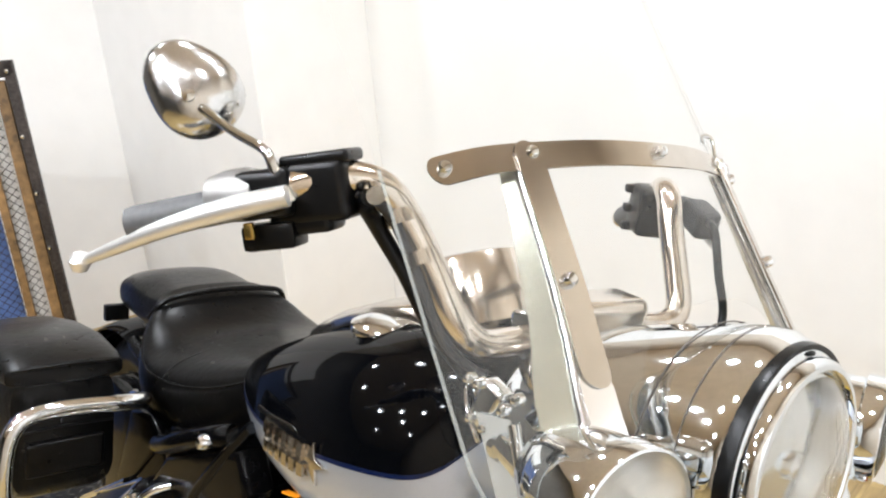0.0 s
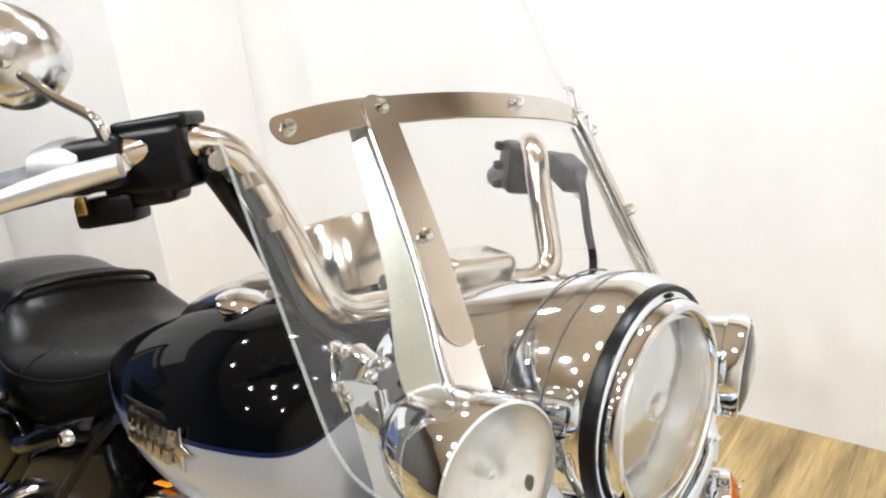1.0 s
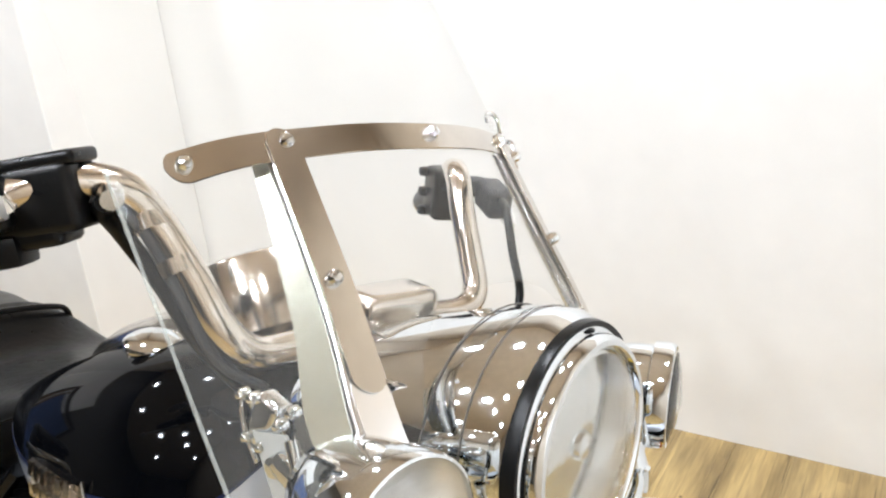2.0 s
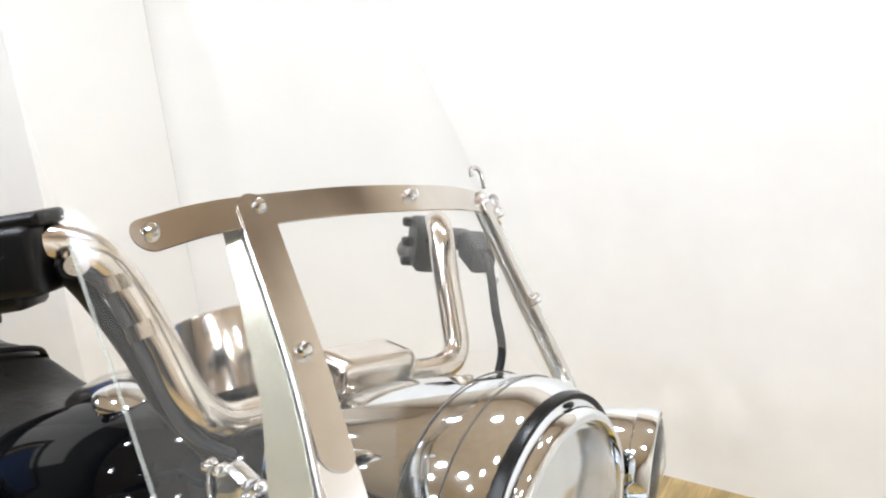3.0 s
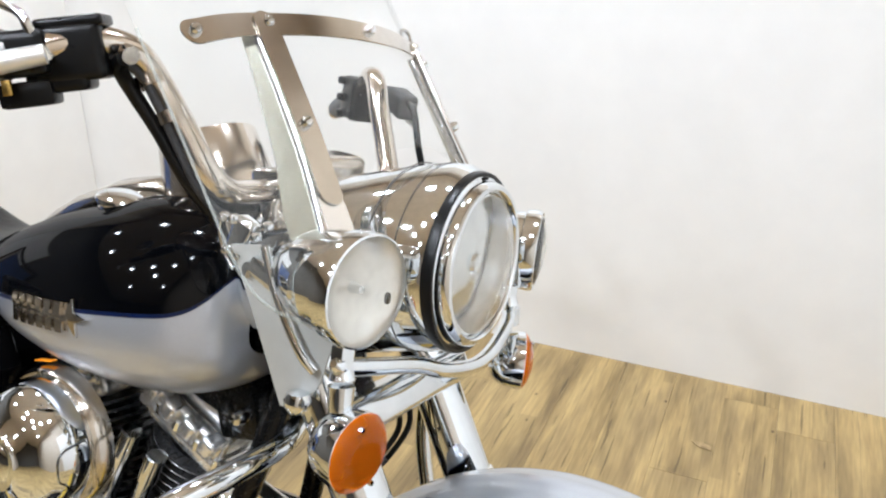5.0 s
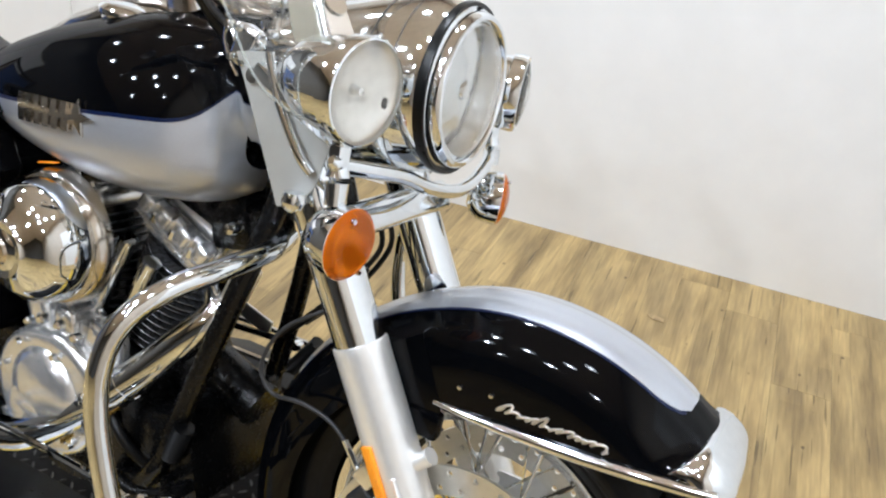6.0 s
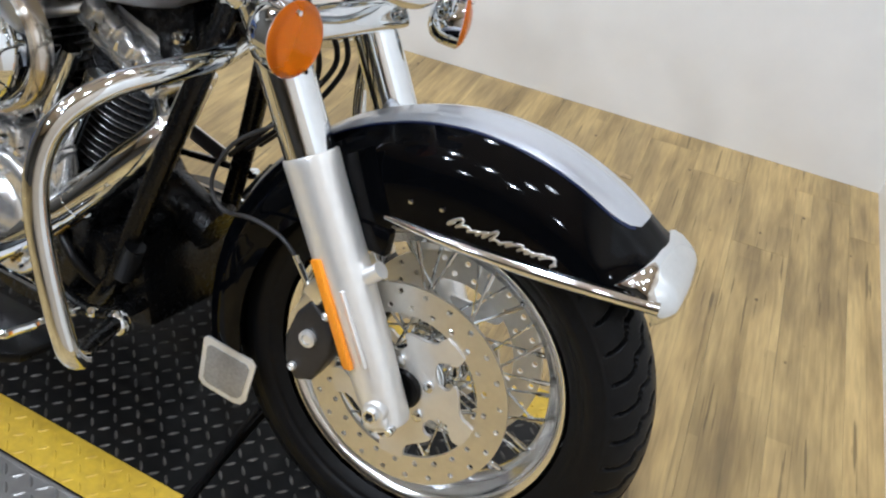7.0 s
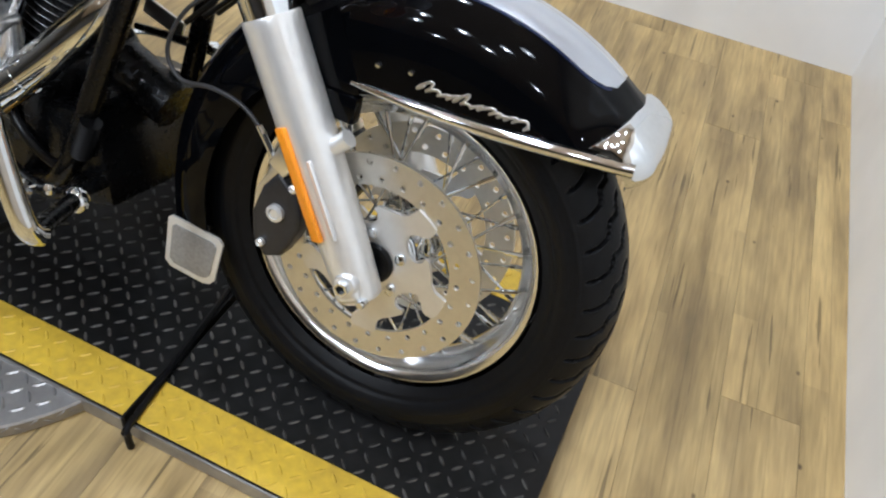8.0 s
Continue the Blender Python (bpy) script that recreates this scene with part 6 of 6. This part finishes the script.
def lugs(x0, x1, y0, y1, pitch, z, keep=None, h=0.0015, L=0.0185, wd=0.0048):
    """Raised lens-shaped lugs of tread plate, alternating in direction."""
    verts, faces = [], []
    nx, ny = int((x1 - x0) / pitch), int((y1 - y0) / pitch)
    for i in range(nx + 1):
        for j in range(ny + 1):
            x, y = x0 + pitch * (i + 0.25), y0 + pitch * (j + 0.35)
            if x + L / 2 > x1 or y + L / 2 > y1 or (keep and not keep(x, y)):
                continue
            a = radians(45 if (i + j) % 2 else -45)
            ca, sa = math.cos(a), math.sin(a)
            b = len(verts)
            for u, v, q in ((-L / 2, 0, 0), (-L / 5, -wd / 2, 0), (L / 5, -wd / 2, 0), (L / 2, 0, 0), (L / 5, wd / 2, 0), (-L / 5, wd / 2, 0), (-L / 3, 0, h), (L / 3, 0, h)):
                verts.append((x + u * ca - v * sa, y + u * sa + v * ca, z + q))
            faces += [(b, b + 1, b + 6), (b + 1, b + 2, b + 7, b + 6), (b + 2, b + 3, b + 7), (b + 3, b + 4, b + 7), (b + 4, b + 5, b + 6, b + 7), (b + 5, b, b + 6)]
    bm = bmesh.new()
    me = bpy.data.meshes.new("tmp")
    me.from_pydata(verts, [], faces)
    bm.from_mesh(me)
    bpy.data.meshes.remove(me)
    return bm


def deck(name, x0, x1, label):
    y0, y1, sw = -0.275, 0.345, 0.083
    root = tagged(new(name), label, "lift platform")
    root.matrix_basis = DECK_M
    part("plate", box(x1 - x0, y1 - y0, 0.036, pose((x0 + x1) / 2, (y0 + y1) / 2, -0.020), 0.002, 1), DECK, root, smooth=False)
    for a, b in ((y0 + 0.002, y0 + sw), (y1 - sw, y1 - 0.002)):
        part("painted_stripe", box(x1 - x0 - 0.006, b - a, 0.0014, pose((x0 + x1) / 2, (a + b) / 2, -0.0016)), YELLOW, root, "yellow painted edge stripe", smooth=False)
        tagged(part("stripe_tread", lugs(x0 + 0.005, x1 - 0.005, a, b, 0.0262, -0.0010, None, 0.0018, 0.022, 0.0058), YELLOW, root, smooth=False), kind="stuff")
    tagged(part("deck_tread", lugs(x0 + 0.005, x1 - 0.005, y0 + sw, y1 - sw, 0.0262, -0.0021, None, 0.0020, 0.022, 0.0058), TREAD, root, smooth=False), kind="stuff")
    part("edge_flange", box(x1 - x0 - 0.004, 0.004, 0.034, pose((x0 + x1) / 2, y0 - 0.0022, -0.0215), 0.001, 1), ZINC, root, "bare metal edge strip", smooth=False)
    return root


deck("lift_deck", -0.293, 0.322, "black tread-plate front lift section with yellow edges")
deck("lift_deck", -2.30, -0.303, "black tread-plate main lift section with yellow edges")
tagged(part("strap", tube([(-0.312, 0.06, 0.004), (-0.305, -0.10, 0.004), (-0.300, -0.262, 0.004), (-0.297, -0.277, -0.006), (-0.293, -0.280, -0.034)], 0.0062, 8, 4), PLASTIC), "black rubber cord lying across the lift deck", "cord")


def turntable():
    root = tagged(new("turntable"), "round silver tread-plate turntable under the lift", "turntable")
    root.location = (-0.744, -0.038, 0)
    R = 0.41
    part("disc", lathe([(0.0, -0.0365), (R - 0.004, -0.0365), (R, -0.034), (R, -0.011), (R - 0.003, -0.008), (0.0, -0.008)], 120, Matrix.Translation((0, 0, -0.003))), ZINC, root)
    tagged(part("disc_tread", lugs(-R, R, -R, R, 0.026, -0.011, lambda x, y: x * x + y * y < (R - 0.02) ** 2 and y < -0.20, 0.002, 0.026, 0.007), ZINC, root, smooth=False), kind="stuff")
    for k in range(64):
        for j, tilt in ((0, 40), (1, -40)):
            a = 2 * math.pi * (k + 0.5 * j) / 64
            if math.sin(a) < -0.35:
                b = box(0.017, 0.0026, 0.005, Matrix.Translation((R * math.cos(a), R * math.sin(a), -0.0255 + 0.006 * (j - 0.5))) @ Matrix.Rotation(a + math.pi / 2, 4, "Z") @ Matrix.Rotation(radians(tilt), 4, "Y"), 0.001, 1)
                part("rim_lug", b, ZINC, root)


turntable()


def floor_chip():
    """A thin torn flake of vinyl lying on the boards."""
    rng = random.Random(11)
    out = []
    for k in range(18):
        a = 2 * math.pi * k / 18
        q = 1 + rng.uniform(-0.22, 0.22)
        out.append((0.024 * q * math.cos(a), 0.012 * q * math.sin(a)))
    ob = tagged(part("vinyl_flake", plate(out, 0.0022, None, 0.0006, 1), FLAKE), "small torn tan flake lying on the plank floor", "debris")
    ob.location = (0.098, 1.256, FLOOR + 0.0003)
    ob.rotation_euler = (0, 0, radians(-12))


floor_chip()


# ---- mesh rack behind the bike ----
def mesh_rack():
    root = tagged(new("mesh_rack"), "dark iron rack with expanded mesh, wood strips and a blue sheet", "rack")
    root.location = (-2.745, 0.462, FLOOR)
    root.rotation_euler = (0, 0, radians(66))
    H = 1.185 - FLOOR
    post = part("post", box(0.032, 0.05, H, pose(0.006, 0, H / 2), 0.004), IRON, root, "dark iron corner post")
    for z in (H - 0.03, H - 0.24, H - 0.43, H - 0.62):
        part("rivet", lathe([(0.0, 0.006), (0.006, 0.005), (0.008, 0.0), (0, 0)], 12, Matrix.Translation((0.0, -0.025, z)) @ Matrix.Rotation(radians(90), 4, "X")), CHROME, root)
    part("wood_strip", box(0.034, 0.03, H - 0.06, pose(-0.03, 0.004, (H - 0.06) / 2), 0.003), WOOD, root, "stained wooden strip")
    part("top_rail", box(1.1, 0.05, 0.05, pose(-0.53, 0, H - 0.025), 0.004), IRON, root)
    part("inner_post", box(0.025, 0.03, H - 0.06, pose(-0.108, 0.0, (H - 0.06) / 2), 0.003), WOOD, root)
    part("post", box(0.05, 0.05, H, pose(-1.08, 0, H / 2), 0.004), IRON, root)
    verts, faces = [], []
    px, pz, w = 0.030, 0.0145, 0.0017
    for i in range(33):
        for j in range(int(H / pz / 2) - 2):
            for dx, dz in ((px / 2, pz / 2), (px / 2, -pz / 2)):
                for ox in (0, px / 2):
                    x0, z0 = -0.06 - i * px - ox, 0.03 + j * pz * 1.0 * 2 + (pz if ox else 0) * 1.0
                    b = len(verts)
                    verts += [(x0 - dx / 1.0 * 0.5, 0.0, z0 - dz - w), (x0 + dx * 0.5, 0.0, z0 + dz - w), (x0 + dx * 0.5, 0.0, z0 + dz + w), (x0 - dx * 0.5, 0.0, z0 - dz + w),
                              (x0 - dx * 0.5, 0.002, z0 - dz), (x0 + dx * 0.5, 0.002, z0 + dz)]
                    faces += [(b, b + 1, b + 2, b + 3), (b, b + 4, b + 5, b + 1), (b + 3, b + 2, b + 5, b + 4)]
    me = bpy.data.meshes.new("tmp")
    me.from_pydata(verts, [], faces)
    bm = bmesh.new()
    bm.from_mesh(me)
    bpy.data.meshes.remove(me)
    tagged(part("expanded_mesh", bm, IRON, root, "dark expanded metal mesh", smooth=False), kind="stuff")
    part("blue_sheet", box(0.90, 0.01, H - 0.1, pose(-0.58, 0.03, (H - 0.1) / 2)), BLUECLOTH, root, "plain blue sheet behind the mesh", smooth=False)
    part("tan_board", box(0.075, 0.01, H - 0.1, pose(-0.085, 0.03, (H - 0.1) / 2)), WHITETAG, root, "pale board behind the mesh", smooth=False)


mesh_rack()


# ---- floor planks, last ----
def planks():
    """Boards along y with staggered ends; the near stretch as single boards, the rest joined."""
    rng = random.Random(4)
    W, L, gap = 0.1475, 1.22, 0.0007
    bm = box(W - gap, L - gap, 0.006, pose(0, 0, -0.003))
    me = bpy.data.meshes.new("plank")
    bm.to_mesh(me)
    bm.free()
    me.materials.append(PLANK)
    rest = bmesh.new()
    cols = int(4.3 / W) + 1
    for i in range(cols):
        x = 0.73 + 0.07 - W / 2 + 0.0675 - i * W
        y = 1.60 - L * rng.random()
        y_top = 1.60
        while y_top > -6.0:
            y_bot = max(y, -6.0)
            ln = y_top - y_bot
            near = x > -3.2 and y_top > -1.4
            if ln > 0.02:
                if near and ln > L - 0.01:
                    ob = new("plank", me)
                    ob.location = (x, (y_top + y_bot) / 2, FLOOR)
                    ob.parent = FLOOR_OB
                elif near:
                    b2 = box(W - gap, ln - gap, 0.006, pose(0, 0, -0.003))
                    ob = part("plank", b2, PLANK, FLOOR_OB, smooth=False)
                    ob.location = (x, (y_top + y_bot) / 2, FLOOR)
                else:
                    b2 = box(W - gap, ln - gap, 0.006, pose(x, (y_top + y_bot) / 2, FLOOR - 0.003))
                    m2 = bpy.data.meshes.new("tmp")
                    b2.to_mesh(m2)
                    b2.free()
                    rest.from_mesh(m2)
                    bpy.data.meshes.remove(m2)
            y_top = y_bot
            y = y_bot - L
    tagged(part("far_planks", rest, PLANK, FLOOR_OB, smooth=False), kind="stuff")


planks()
